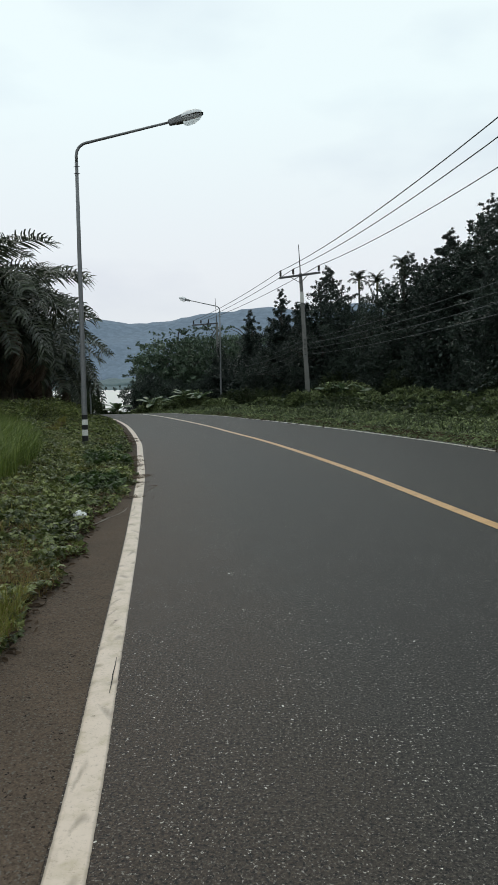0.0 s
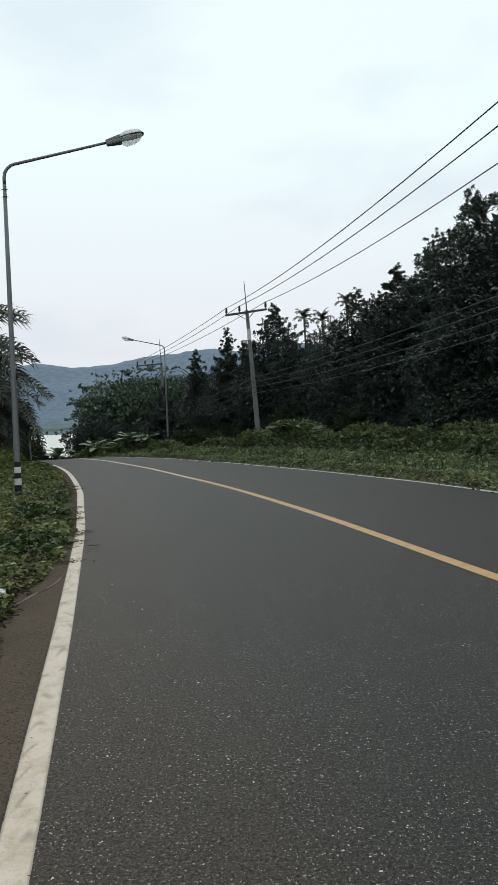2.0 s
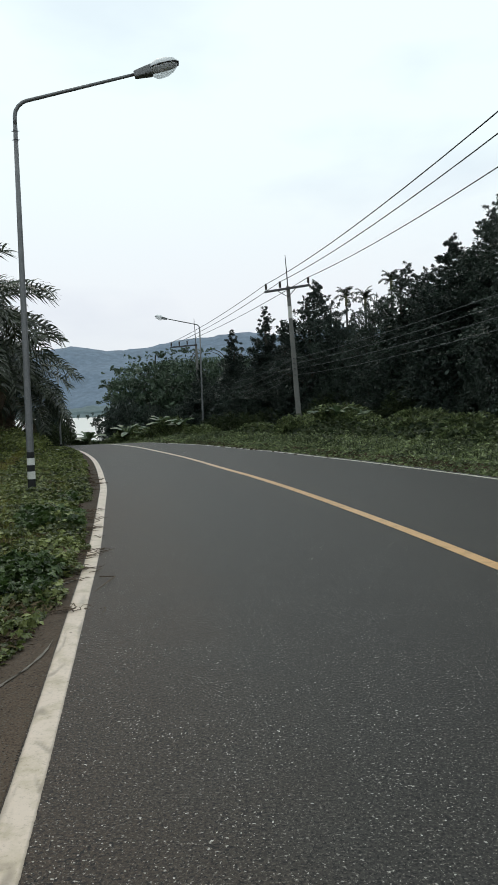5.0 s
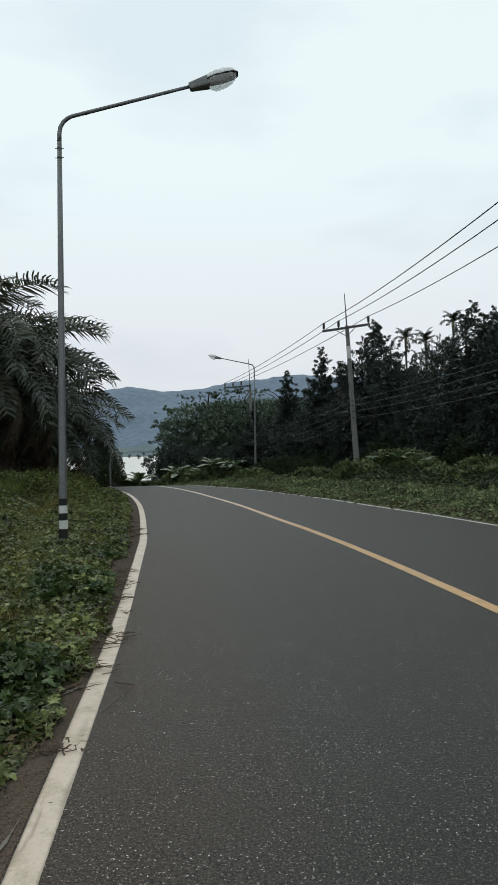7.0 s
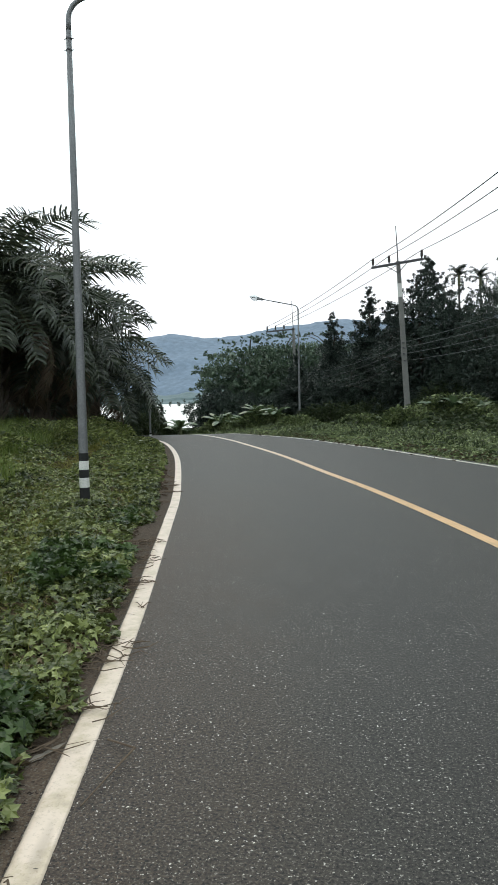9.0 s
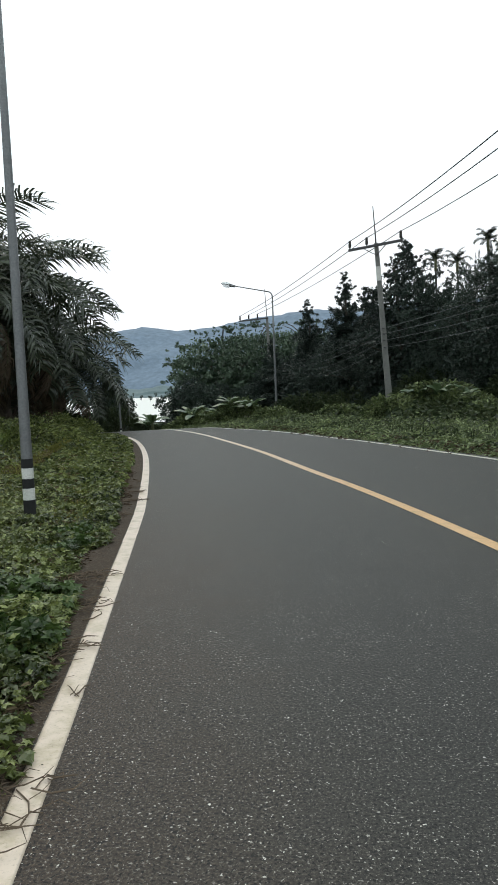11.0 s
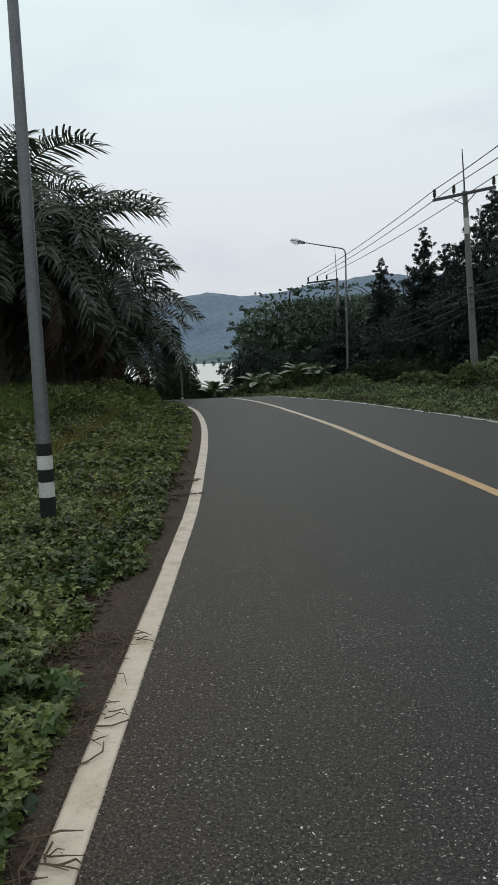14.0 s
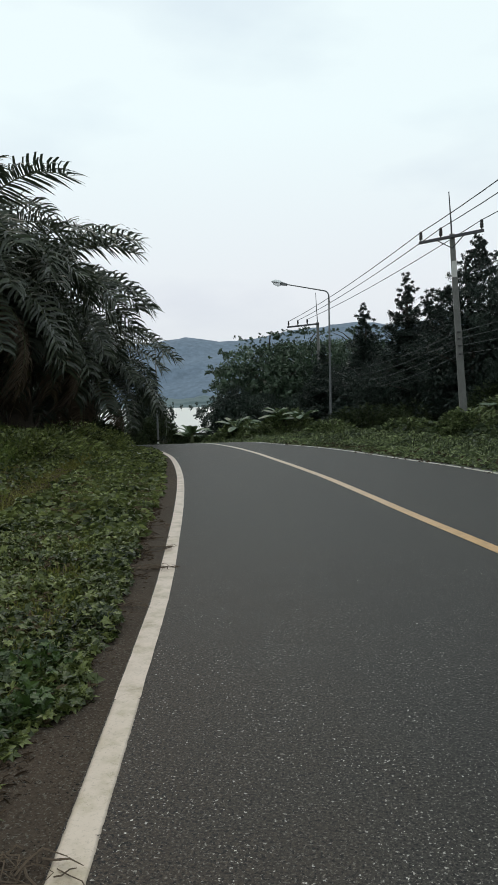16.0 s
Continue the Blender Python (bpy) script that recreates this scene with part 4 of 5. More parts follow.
ORCHARD_LABELS = {"full": "tall dark evergreen tree with a full rounded crown", "cone": "conical dark evergreen orchard tree",
                  "slim": "slim dark evergreen tree with a ragged top", "low": "broad dark leafy tree under taller ones"}
first = {}
for n, (form, x, y, h, w) in enumerate(ORCHARD):
    h0, w0 = FORMS[form]
    m = scaled(x, y, float(terrain_z(x, y)) - 0.1, w / w0, 67 * n, h / h0)
    if form in first:
        copy_thing(first[form], m)
    else:
        shape = {"full": "ovoid", "cone": "cone", "slim": "ovoid", "low": "ball"}[form]
        first[form] = tree(11 + n, shape, h0 - 0.1, w0 - 0.5, 0.2, 440, 130, 0.094, L_TREE if form in ("full", "low") else L_CONE, ORCHARD_LABELS[form], m=m, spread=0.52)

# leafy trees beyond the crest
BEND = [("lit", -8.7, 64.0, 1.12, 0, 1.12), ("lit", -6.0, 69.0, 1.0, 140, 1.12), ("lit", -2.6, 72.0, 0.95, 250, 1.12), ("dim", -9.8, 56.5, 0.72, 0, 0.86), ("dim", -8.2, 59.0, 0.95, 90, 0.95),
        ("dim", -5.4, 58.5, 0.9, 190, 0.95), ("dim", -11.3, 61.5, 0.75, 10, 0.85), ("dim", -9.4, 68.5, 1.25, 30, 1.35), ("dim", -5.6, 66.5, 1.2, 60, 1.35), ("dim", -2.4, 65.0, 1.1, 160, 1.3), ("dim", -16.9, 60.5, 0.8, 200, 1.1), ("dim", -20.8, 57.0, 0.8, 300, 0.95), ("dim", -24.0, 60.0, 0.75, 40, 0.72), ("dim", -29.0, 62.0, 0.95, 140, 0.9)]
first_bend = {}
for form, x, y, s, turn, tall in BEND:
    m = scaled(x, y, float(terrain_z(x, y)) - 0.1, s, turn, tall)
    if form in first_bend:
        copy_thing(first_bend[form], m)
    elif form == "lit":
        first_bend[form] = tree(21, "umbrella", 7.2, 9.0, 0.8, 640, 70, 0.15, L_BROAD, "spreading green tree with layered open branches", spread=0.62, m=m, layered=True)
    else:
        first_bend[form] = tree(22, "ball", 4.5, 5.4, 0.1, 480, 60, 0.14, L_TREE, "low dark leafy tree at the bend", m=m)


# ---- palms ----
def frond_mesh(seed, length, leaflets, material, bend=1.3, leaflet=0.85, width=0.055, lift=0.95, hang=1.0):
    """A feather palm leaf along +x that arches down by bend radians; returns the mesh of its midrib and that of its two ranks of leaflets."""
    rng = np.random.default_rng(seed)
    sweep, steps = rng.normal(0, 0.12), 40
    pts, p = [np.zeros(3)], np.zeros(3)
    for k in range(steps):
        u = (k + 0.5) / steps
        a, yaw = 0.22 - bend * u ** 1.5, sweep * u
        p = p + length / steps * np.array([math.cos(a) * math.cos(yaw), math.cos(a) * math.sin(yaw), math.sin(a)])
        pts.append(p)
    pts = np.array(pts)

    def rib(u):
        return np.array([np.interp(u * steps, np.arange(steps + 1), pts[:, q]) for q in range(3)])
    bm = bmesh.new()
    tube(bm, [rib(u) for u in np.linspace(0, 1, 12)], [0.05 * (1 - 0.9 * u) for u in np.linspace(0, 1, 12)], 5)
    me1 = bpy.data.meshes.new("midrib")
    bm.to_mesh(me1)
    bm.free()
    me1.materials.append(M_RACHIS)
    verts, faces = [], []
    for i in range(leaflets):
        u = 0.13 + 0.87 * (i + rng.random() * 0.6) / leaflets
        p = rib(min(u, 1))
        tan = rib(min(1, u + 0.02)) - rib(u - 0.03)
        tan /= np.linalg.norm(tan)
        out0 = np.cross(tan, (0, 0, 1))
        out0 /= np.linalg.norm(out0) + 1e-9
        up = np.cross(out0, tan)
        for side in (-1, 1):
            if rng.random() < 0.04:
                continue
            ln = leaflet * (0.40 + 0.60 * math.sin(math.pi * min(1.0, 0.10 + 0.80 * u)) ** 0.8) * rng.uniform(0.85, 1.12)
            ahead = 0.16 + 0.35 * u ** 3
            way = out0 * side + tan * ahead * rng.uniform(0.75, 1.25) + up * (lift * (1.0 if (i + side) % 3 == 0 else 0.15) + rng.normal(0, 0.12))
            way /= np.linalg.norm(way)
            acr = tan - way * tan.dot(way)
            acr /= np.linalg.norm(acr) + 1e-9
            tw = rng.normal(0, 0.30)
            acr = acr * math.cos(tw) + np.cross(way, acr) * math.sin(tw)
            w = width * rng.uniform(0.8, 1.2)
            sag = rng.uniform(0.55, 1.15) * hang
            down = np.array([0, 0, -1.0])
            q1 = p + way * ln * 0.36 + down * ln * 0.05 * sag
            q2 = p + way * ln * 0.60 + down * ln * 0.28 * sag
            q3 = p + way * ln * 0.70 + down * ln * 0.62 * sag
            k = len(verts)
            verts += [p - acr * w * 0.3, p + acr * w * 0.3, q1 - acr * w * 0.5, q1 + acr * w * 0.5, q2 - acr * w * 0.36, q2 + acr * w * 0.36, q3]
            faces += [(k, k + 1, k + 3, k + 2), (k + 2, k + 3, k + 5, k + 4), (k + 4, k + 5, k + 6)]
    me2 = bpy.data.meshes.new("leaflets")
    me2.from_pydata([tuple(v) for v in verts], [], faces)
    me2.materials.append(material)
    return me1, me2


OIL = [frond_mesh(s, 4.75, 68, L_PALM, d, 1.10, 0.074, 0.95, 0.8) for s, d in ((1, 1.35), (2, 1.65), (3, 2.0), (4, 1.5))]
OILDRY = [frond_mesh(s, 4.4, 70, L_PALMDRY, 1.9, 0.85, 0.045, 0.1, 1.6) for s in (5, 6)]
ARECA = [frond_mesh(s, 1.5, 26, L_CONE, b, 0.42, 0.060, 0.5, 0.5) for s, b in ((7, 1.5), (8, 1.9))]


def add_frond(t, meshes, m, dry=False):
    f = new("frond", meshes[1])
    f.parent = t
    f.matrix_basis = m
    if dry:
        f["label"] = "withered brown frond"
    r = new("midrib", meshes[0])
    r.parent = f
    return f


def oil_palm(m, seed, crown_z, label, fronds=38, dry=7, size=1.0):
    rng = random.Random(seed)
    t = thing("oil_palm", m, label, "palm tree", "oil palms beside the road")
    bm = bmesh.new()
    n = 14
    tube(bm, [(0, 0, -0.6 + (crown_z + 0.5) * k / n) for k in range(n + 1)], [0.42 + 0.05 * (k % 2) for k in range(n + 1)], 12)
    part("trunk", bm, M_PALMBARK, t, "stout trunk shaggy with old leaf bases")
    for k in range(26):
        a, z = k * 2.399, 0.4 + (crown_z - 0.5) * k / 26
        bm = bmesh.new()
        tube(bm, [(0.36 * math.cos(a), 0.36 * math.sin(a), z), (0.62 * math.cos(a), 0.62 * math.sin(a), z + 0.28), (0.70 * math.cos(a), 0.70 * math.sin(a), z + 0.55)], [0.11, 0.08, 0.04], 5)
        part("leaf_base", bm, M_PALMBARK, t)
    for k in range(fronds):
        u = k / fronds
        turn = math.degrees(k * 2.399) + rng.uniform(-12, 12)
        lift = 64 - 84 * u ** 0.8 + rng.uniform(-8, 8)
        mt = pose(0, 0, crown_z + 0.25 * (1 - u), 0, 0, turn) @ pose(0.25, 0, 0, rng.uniform(-16, 16), -lift + 10, 0)
        s = size * rng.uniform(0.86, 1.08)
        add_frond(t, OIL[rng.randrange(4)], mt @ Matrix.Diagonal((s, s, s, 1)))
    for k in range(dry):
        turn = rng.uniform(0, 360)
        mt = pose(0, 0, crown_z - 0.15, 0, 0, turn) @ pose(0.3, 0, 0, 0, rng.uniform(28, 50), 0)
        add_frond(t, OILDRY[k % 2], mt, True)
    return t


for k, (x, y, cz, size, label) in enumerate((
        (-13.1, 30.3, 4.9, 1.0, "large oil palm with long drooping dark fronds"),
        (-13.4, 35.0, 5.0, 1.0, "oil palm with arching fronds and withered skirt"),
        (-13.4, 40.2, 3.4, 0.92, "oil palm at the bend with dense low fronds"),
        (-17.6, 29.5, 5.0, 1.0, "oil palm in the second row of the plantation"),
        (-19.0, 38.0, 4.6, 1.0, "oil palm in the second row of the plantation"),
        (-13.4, 19.0, 4.6, 1.0, "large oil palm with long drooping dark fronds"),
        (-20.5, 46.5, 3.2, 0.9, "oil palm in the second row of the plantation"))):
    oil_palm(pose(x, y, float(terrain_z(x, y)) - 0.05, 0, 0, 50 * k), 30 + k, cz, label, 46, 16, size)


def areca_palm(m, seed, height, label):
    rng = random.Random(seed)
    t = thing("areca_palm", m, label, "palm tree", "slender palms above the orchard")
    bm = bmesh.new()
    tube(bm, [(0, 0, -0.5), (0.08, 0, height * 0.5), (0, 0.05, height)], [0.10, 0.085, 0.075], 8)
    part("trunk", bm, M_ARECA, t, "slender grey trunk", True)
    bm = bmesh.new()
    tube(bm, [(0, 0.05, height - 0.1), (0, 0.05, height + 0.5), (0, 0.05, height + 0.8)], [0.10, 0.085, 0.05], 8)
    part("crownshaft", bm, M_RACHIS, t, "", True)
    for k in range(13):
        lift = (86, 66, 58, 44, 70, 38, 20, 50, 2, 30, 60, -12, 14)[k]
        mt = pose(0, 0.05, height + 0.55, 0, 0, k * 137.5) @ pose(0, 0, 0, 0, -lift, 0)
        s = rng.uniform(0.7, 0.9)
        add_frond(t, ARECA[k % 2], mt @ Matrix.Diagonal((s, s, s, 1)))
    return t


areca_palm(pose(7.5, 60.5, 0.5), 1, 9.15, "slender areca palm standing above dark trees")
areca_palm(pose(9.1, 61.0, 0.5), 2, 9.0, "slender areca palm standing above dark trees")
areca_palm(pose(10.9, 59.3, 0.5), 3, 10.1, "tall areca palm half hidden by dark trees")


# ---- banana plants and bushes beyond the bend ----
def banana_plant(m, seed, size, label):
    rng = random.Random(seed)
    t = thing("banana_plant", m, label, "banana plant", "banana plants at the bend")
    bm = bmesh.new()
    tube(bm, [(0, 0, -0.3), (0, 0, 0.6 * size), (0.03, 0, 1.1 * size)], [0.12, 0.10, 0.06], 8)
    part("stem", bm, M_RACHIS, t, "", True)
    for k in range(8):
        bm = bmesh.new()
        L, W = size * rng.uniform(1.3, 1.8), size * rng.uniform(0.20, 0.28)
        lift = rng.uniform(0.5, 1.3)
        n, rows = 7, []
        for i in range(n):
            u = i / (n - 1)
            w = W * (math.sin(math.pi * (0.06 + 0.9 * u)) ** 0.6)
            x, z = L * (u * math.cos(lift) + 0.15 * u * u), L * (u * math.sin(lift) - 0.55 * u * u)
            rows.append([bm.verts.new((x, s * w, z - abs(s) * w * 0.35 + rng.uniform(-0.03, 0.03))) for s in (-1, 0, 1)])
        for r, s in zip(rows, rows[1:]):
            bm.faces.new((r[0], r[1], s[1], s[0]))
            bm.faces.new((r[1], r[2], s[2], s[1]))
        f = part("leaf", bm, L_BANANA, t)
        f.matrix_basis = pose(0, 0, size * 1.0, 0, 0, k * 137 + rng.uniform(-20, 20))
    return t


for k, (x, y, s) in enumerate(((-11.2, 50.6, 0.85), (-11.9, 52.4, 0.7), (-8.2, 48.4, 1.0), (-6.6, 47.4, 0.9), (-15.6, 50.0, 0.6), (-7.4, 49.6, 1.1), (-5.6, 46.6, 1.0), (-4.5, 45.9, 0.8), (3.4, 38.3, 0.7), (4.2, 37.9, 0.75), (5.1, 37.4, 0.65))):
    banana_plant(pose(x, y, float(terrain_z(x, y)), 0, 0, 40 * k), 70 + k, s, "young banana plant with arching ragged leaves")


def shrub(m, seed, width, depth, height, count, leaf, material, label, category="bush"):
    """A mound of leafy shoots over thin stems."""
    count = int(1.9 * count)
    rng = np.random.default_rng(seed)
    t = thing("bush", m, label, category, "bushes along the verge")
    bm = bmesh.new()
    for k in range(9):
        a, r = rng.random() * 6.28, rng.random() ** 0.5
        e = Vector((0.42 * width * r * math.cos(a), 0.42 * depth * r * math.sin(a), height * (1 - 0.5 * r * r) * 0.9))
        tube(bm, [(e.x * 0.3, e.y * 0.3, -0.15), (e.x * 0.7, e.y * 0.7, e.z * 0.6), e], [0.02, 0.014, 0.006], 4)
    part("stems", bm, M_BARK, t)
    a, r = rng.random(count) * 2 * math.pi, np.sqrt(rng.random(count))
    lump = 1 + 0.22 * np.sin(3 * a + seed) + 0.14 * np.sin(7 * a + 2 * seed)
    h = height * np.sqrt(np.clip(1 - r ** 2, 0, 1)) * (0.75 + 0.25 * np.sin(5 * a + 4 * r + seed)) * rng.uniform(0.55, 1.08, count) ** 0.6
    pos = np.column_stack([0.5 * width * r * lump * np.cos(a), 0.5 * depth * r * lump * np.sin(a), h])
    direction = np.column_stack([np.cos(a) * (0.3 + r), np.sin(a) * (0.3 + r), 0.55 + 0 * r]) + rng.normal(0, 0.5, (count, 3))
    size = 0.62 * leaf * rng.uniform(0.6, 1.4, count)
    v, f = leaf_cloud(rng, pos, direction, size, size * 0.52, 0.18, 0.3)
    raw_object("leaves", v, f, material, t)
    return t


def on_ground(x, y):
    return float(terrain_z(x, y))


for k, (x, y, w, d, h, n, leaf, mat, lab) in enumerate((
        (4.3, 38.6, 5.2, 3.0, 1.4, 4200, 0.26, L_CREEPR, "leafy green bush at the foot of the power pole"),
        (7.2, 33.6, 3.8, 2.6, 1.0, 2800, 0.24, L_CREEPR, "bush of pointed leaves on the bank"),
        (2.0, 36.2, 2.6, 2.0, 1.0, 1900, 0.22, L_CREEPR, "bush of pointed leaves on the bank"),
        (9.6, 26.5, 3.4, 2.4, 0.95, 2400, 0.24, L_CREEPR, "bush of pointed leaves on the bank"),
        (-1.2, 43.0, 4.6, 2.4, 1.3, 2200, 0.22, L_WEED, "mound of dark creepers below the trees"),
        (-5.2, 46.5, 3.4, 2.2, 1.5, 1800, 0.26, L_CREEPR, "leafy bush with long shoots beside the bend"),
        (-8.0, 48.6, 3.4, 2.4, 1.6, 1900, 0.28, L_CREEPR, "leafy bush with long shoots beside the bend"),
        (-11.6, 52.4, 4.4, 2.4, 0.75, 1600, 0.22, L_WEED, "dark bush beyond the crest of the road"),
        (-18.0, 51.0, 4.4, 2.4, 2.0, 1600, 0.25, L_WEED, "dark bush beyond the crest of the road"),
        (-21.0, 51.5, 4.4, 2.4, 1.6, 1600, 0.25, L_WEED, "dark bush beyond the crest of the road"),
        (-13.8, 46.4, 2.6, 2.2, 1.5, 1500, 0.22, L_WEED, "dark bush beyond the crest of the road"),
        (-13.9, 53.0, 3.0, 2.6, 2.3, 2200, 0.22, L_WEED, "dark bush beyond the crest of the road"),
        (6.3, 30.6, 2.4, 1.8, 0.75, 1400, 0.22, L_CREEPR, "low mound of pointed leaves on the bank"),
        (8.0, 29.0, 3.0, 2.0, 0.85, 1700, 0.22, L_CREEPR, "low mound of pointed leaves on the bank"),
        (5.0, 32.6, 2.2, 1.8, 0.6, 1300, 0.22, L_CREEPR, "low mound of pointed leaves on the bank"),
        (6.6, 26.2, 2.0, 1.6, 0.55, 1200, 0.22, L_CREEPR, "low mound of pointed leaves on the bank"),
        (8.4, 23.2, 2.6, 1.8, 0.7, 1500, 0.22, L_CREEPR, "low mound of pointed leaves on the bank"),
        (10.2, 21.6, 3.0, 2.2, 0.95, 1800, 0.22, L_CREEPR, "low mound of pointed leaves on the bank"),
        (5.4, 36.6, 2.6, 1.8, 0.8, 1400, 0.22, L_CREEPR, "low mound of pointed leaves on the bank"),
        (0.2, 38.8, 2.6, 1.8, 0.65, 1400, 0.22, L_CREEPR, "low mound of pointed leaves on the bank"),
        (-2.9, 41.2, 2.4, 1.6, 0.75, 1300, 0.22, L_CREEPR, "low mound of pointed leaves on the bank"),
        (10.4, 17.6, 2.6, 2.0, 0.75, 1500, 0.22, L_CREEPR, "low mound of pointed leaves on the bank"),
        (11.5, 31.5, 4.0, 3.0, 2.2, 1900, 0.25, L_WEED, "dark undergrowth at the orchard edge"),
        (8.4, 39.0, 4.4, 3.0, 2.2, 1900, 0.25, L_WEED, "dark undergrowth at the orchard edge"),
        (4.8, 45.0, 4.4, 3.0, 2.2, 1900, 0.25, L_WEED, "dark undergrowth at the orchard edge"),
        (1.0, 49.0, 4.4, 3.0, 2.2, 1900, 0.25, L_WEED, "dark undergrowth at the orchard edge"),
        (14.5, 23.5, 4.4, 3.4, 2.4, 1900, 0.25, L_WEED, "dark undergrowth at the orchard edge"),
        (-1.6, 52.0, 4.4, 3.0, 2.0, 1700, 0.25, L_WEED, "dark undergrowth at the orchard edge"),
        (-9.6, 27.5, 4.4, 3.6, 0.8, 2200, 0.16, L_CREEP, "dark weeds in the shade of the oil palms"),
        (-10.8, 33.5, 4.0, 3.4, 0.9, 2000, 0.16, L_CREEP, "dark weeds in the shade of the oil palms"),
        (-12.6, 39.0, 3.6, 3.0, 1.2, 1700, 0.20, L_WEED, "dark weeds in the shade of the oil palms"),
        (-9.8, 20.5, 4.4, 3.8, 0.8, 2200, 0.16, L_CREEP, "dark weeds in the shade of the oil palms"))):
    shrub(pose(x, y, on_ground(x, y) - 0.05), 100 + k, w, d, h, n, leaf, mat, lab)


# ---- creepers, grass and litter on the verges ----
def edge_gap(y):
    """How far the plants stand back from the left line."""
    return np.interp(y, [-4, 2, 3.5, 5, 6.5, 8, 11, 13, 14, 15, 16, 20, 26, 34], [0.60, 0.58, 0.50, 0.44, 0.46, 0.22, 0.14, 0.22, 0.40, 0.20, 0.20, 0.45, 0.36, 0.25])


def left_scatter(rng, n, y0, y1, d0, d1, power=1.0):
    y = y0 + (y1 - y0) * rng.random(n)
    d = d0 + (d1 - d0) * rng.random(n) ** power
    d = d + edge_gap(y) + 0.10 * wobble(y * 3, y, 1.0, 1)
    return left_x(y) - d / 0.96, y


def right_scatter(rng, n, y0, y1, d0, d1, power=1.0):
    y = y0 + (y1 - y0) * rng.random(n)
    d = d0 + (d1 - d0) * rng.random(n) ** power
    return right_x(y) + d / 0.93, y


def lobed_cloud(rng, pos, direction, size):
    """Vine leaves with five pointed lobes: a folded midrib and two lobes on either side."""
    n = len(pos)
    d = direction / np.linalg.norm(direction, axis=1)[:, None]
    r = rng.normal(size=(n, 3)) * np.array([0.35, 0.35, 1.0])
    sd = np.cross(d, r)
    sd /= np.linalg.norm(sd, axis=1)[:, None] + 1e-9
    u = np.cross(sd, d)
    u *= np.where(u[:, 2:3] < 0, -1, 1)
    plan = [(0, 0, 0), (0.42, 0, -0.02), (1, 0, -0.26)]
    for q in (1, -1):
        plan += [(-0.10, 0.42 * q, 0.0), (0.14, 0.30 * q, 0.06), (0.42, 0.58 * q, -0.06), (0.52, 0.28 * q, 0.05)]
    L = np.asarray(size).reshape(-1, 1)
    verts = np.stack([pos + L * (a * d + b * sd + c * u) for a, b, c in plan], 1).reshape(-1, 3)
    half = [(0, 3, 4), (0, 4, 1), (1, 4, 5), (1, 5, 6), (1, 6, 2)]
    both = half + [tuple(v + 4 if v > 2 else v for v in f) for f in half]
    k = (np.arange(n) * 11)[:, None]
    faces = np.concatenate([k + np.array([f]) for f in both], 1).reshape(-1, 3)
    return verts, faces


def creeper(name, seed, xy, leaf, rise, material, label, lean=0.35, wide=0.75, lobed=False):
    rng = np.random.default_rng(seed)
    x, y = xy
    keep = wobble(x, y, 2.6, seed) + 0.6 * wobble(x, y, 7.0, seed + 2) > -0.8
    x, y = x[keep], y[keep]
    h = rise * (0.25 + 0.85 * np.clip(0.5 + 0.7 * wobble(x, y, 3.1, seed + 4) + 0.3 * wobble(x, y, 9.0, seed + 5), 0, 1.2)) * rng.random(len(x)) ** 0.6
    h = h * np.clip(0.08 + (x - right_x(y)) / 4.0, 0.08, 1.0) if name.startswith("bank") else h
    pos = np.column_stack([x, y, terrain_z(x, y) + 0.01 + h])
    a = rng.random(len(x)) * 2 * math.pi
    direction = np.column_stack([np.cos(a), np.sin(a), rng.normal(0.05, lean, len(x))])
    size = leaf * rng.uniform(0.55, 1.35, len(x))
    v, f = lobed_cloud(rng, pos, direction, size) if lobed else leaf_cloud(rng, pos, direction, size, size * wide, 0.12, 0.22)
    ob = raw_object(name, v, f, material)
    return tagged(ob, label, "creeper", kind="stuff")


R = np.random.default_rng
creeper("creeper", 201, left_scatter(R(1), 44000, 0.5, 13, 0.0, 2.6, 1.1), 0.056, 0.14, L_CREEP, "dense low creeper with lobed green leaves on the verge", 0.45, lobed=True)
creeper("creeper", 202, left_scatter(R(2), 34000, 12, 20, 0.0, 2.6, 1.2), 0.056, 0.12, L_CREEP, "dense low creeper with lobed green leaves on the verge", 0.45, lobed=True)
creeper("creeper", 203, left_scatter(R(3), 22000, 19, 36, 0.0, 1.8, 1.4), 0.095, 0.10, L_CREEP, "low creeper reaching over the soil at the road edge")
creeper("creeper", 204, left_scatter(R(4), 38000, -9, 36, 2.2, 7.5, 1.0), 0.09, 0.26, L_CREEP, "deep creeper and weeds below the oil palms")
for k, (y0, y1, d0, d1, count, leaf, rise) in enumerate(((11.4, 13.0, 0.0, 0.80, 1500, 0.082, 0.22), (8.3, 9.6, 0.05, 0.8, 1300, 0.072, 0.20), (14.3, 15.4, 0.05, 0.6, 500, 0.066, 0.12))):
    creeper("creeper_clump", 209 + 20 * k, left_scatter(R(9 + 40 * k), count, y0, y1, d0, d1, 1.0), leaf, rise, L_LOBED, "knee-low clump of dark five-lobed vine leaves at the road edge", 0.4, lobed=True)
creeper("bank_creeper", 205, right_scatter(R(5), 80000, 10, 40, 0.12, 4.8, 0.9), 0.105, 0.30, L_CREEPR, "tangled creeper covering the bank beside the road", 0.5, 0.42)
creeper("bank_creeper", 206, right_scatter(R(6), 44000, 24, 46, 0.3, 6.0, 1.0), 0.125, 0.28, L_CREEPR, "tangled creeper covering the bank beside the road", 0.5, 0.42)
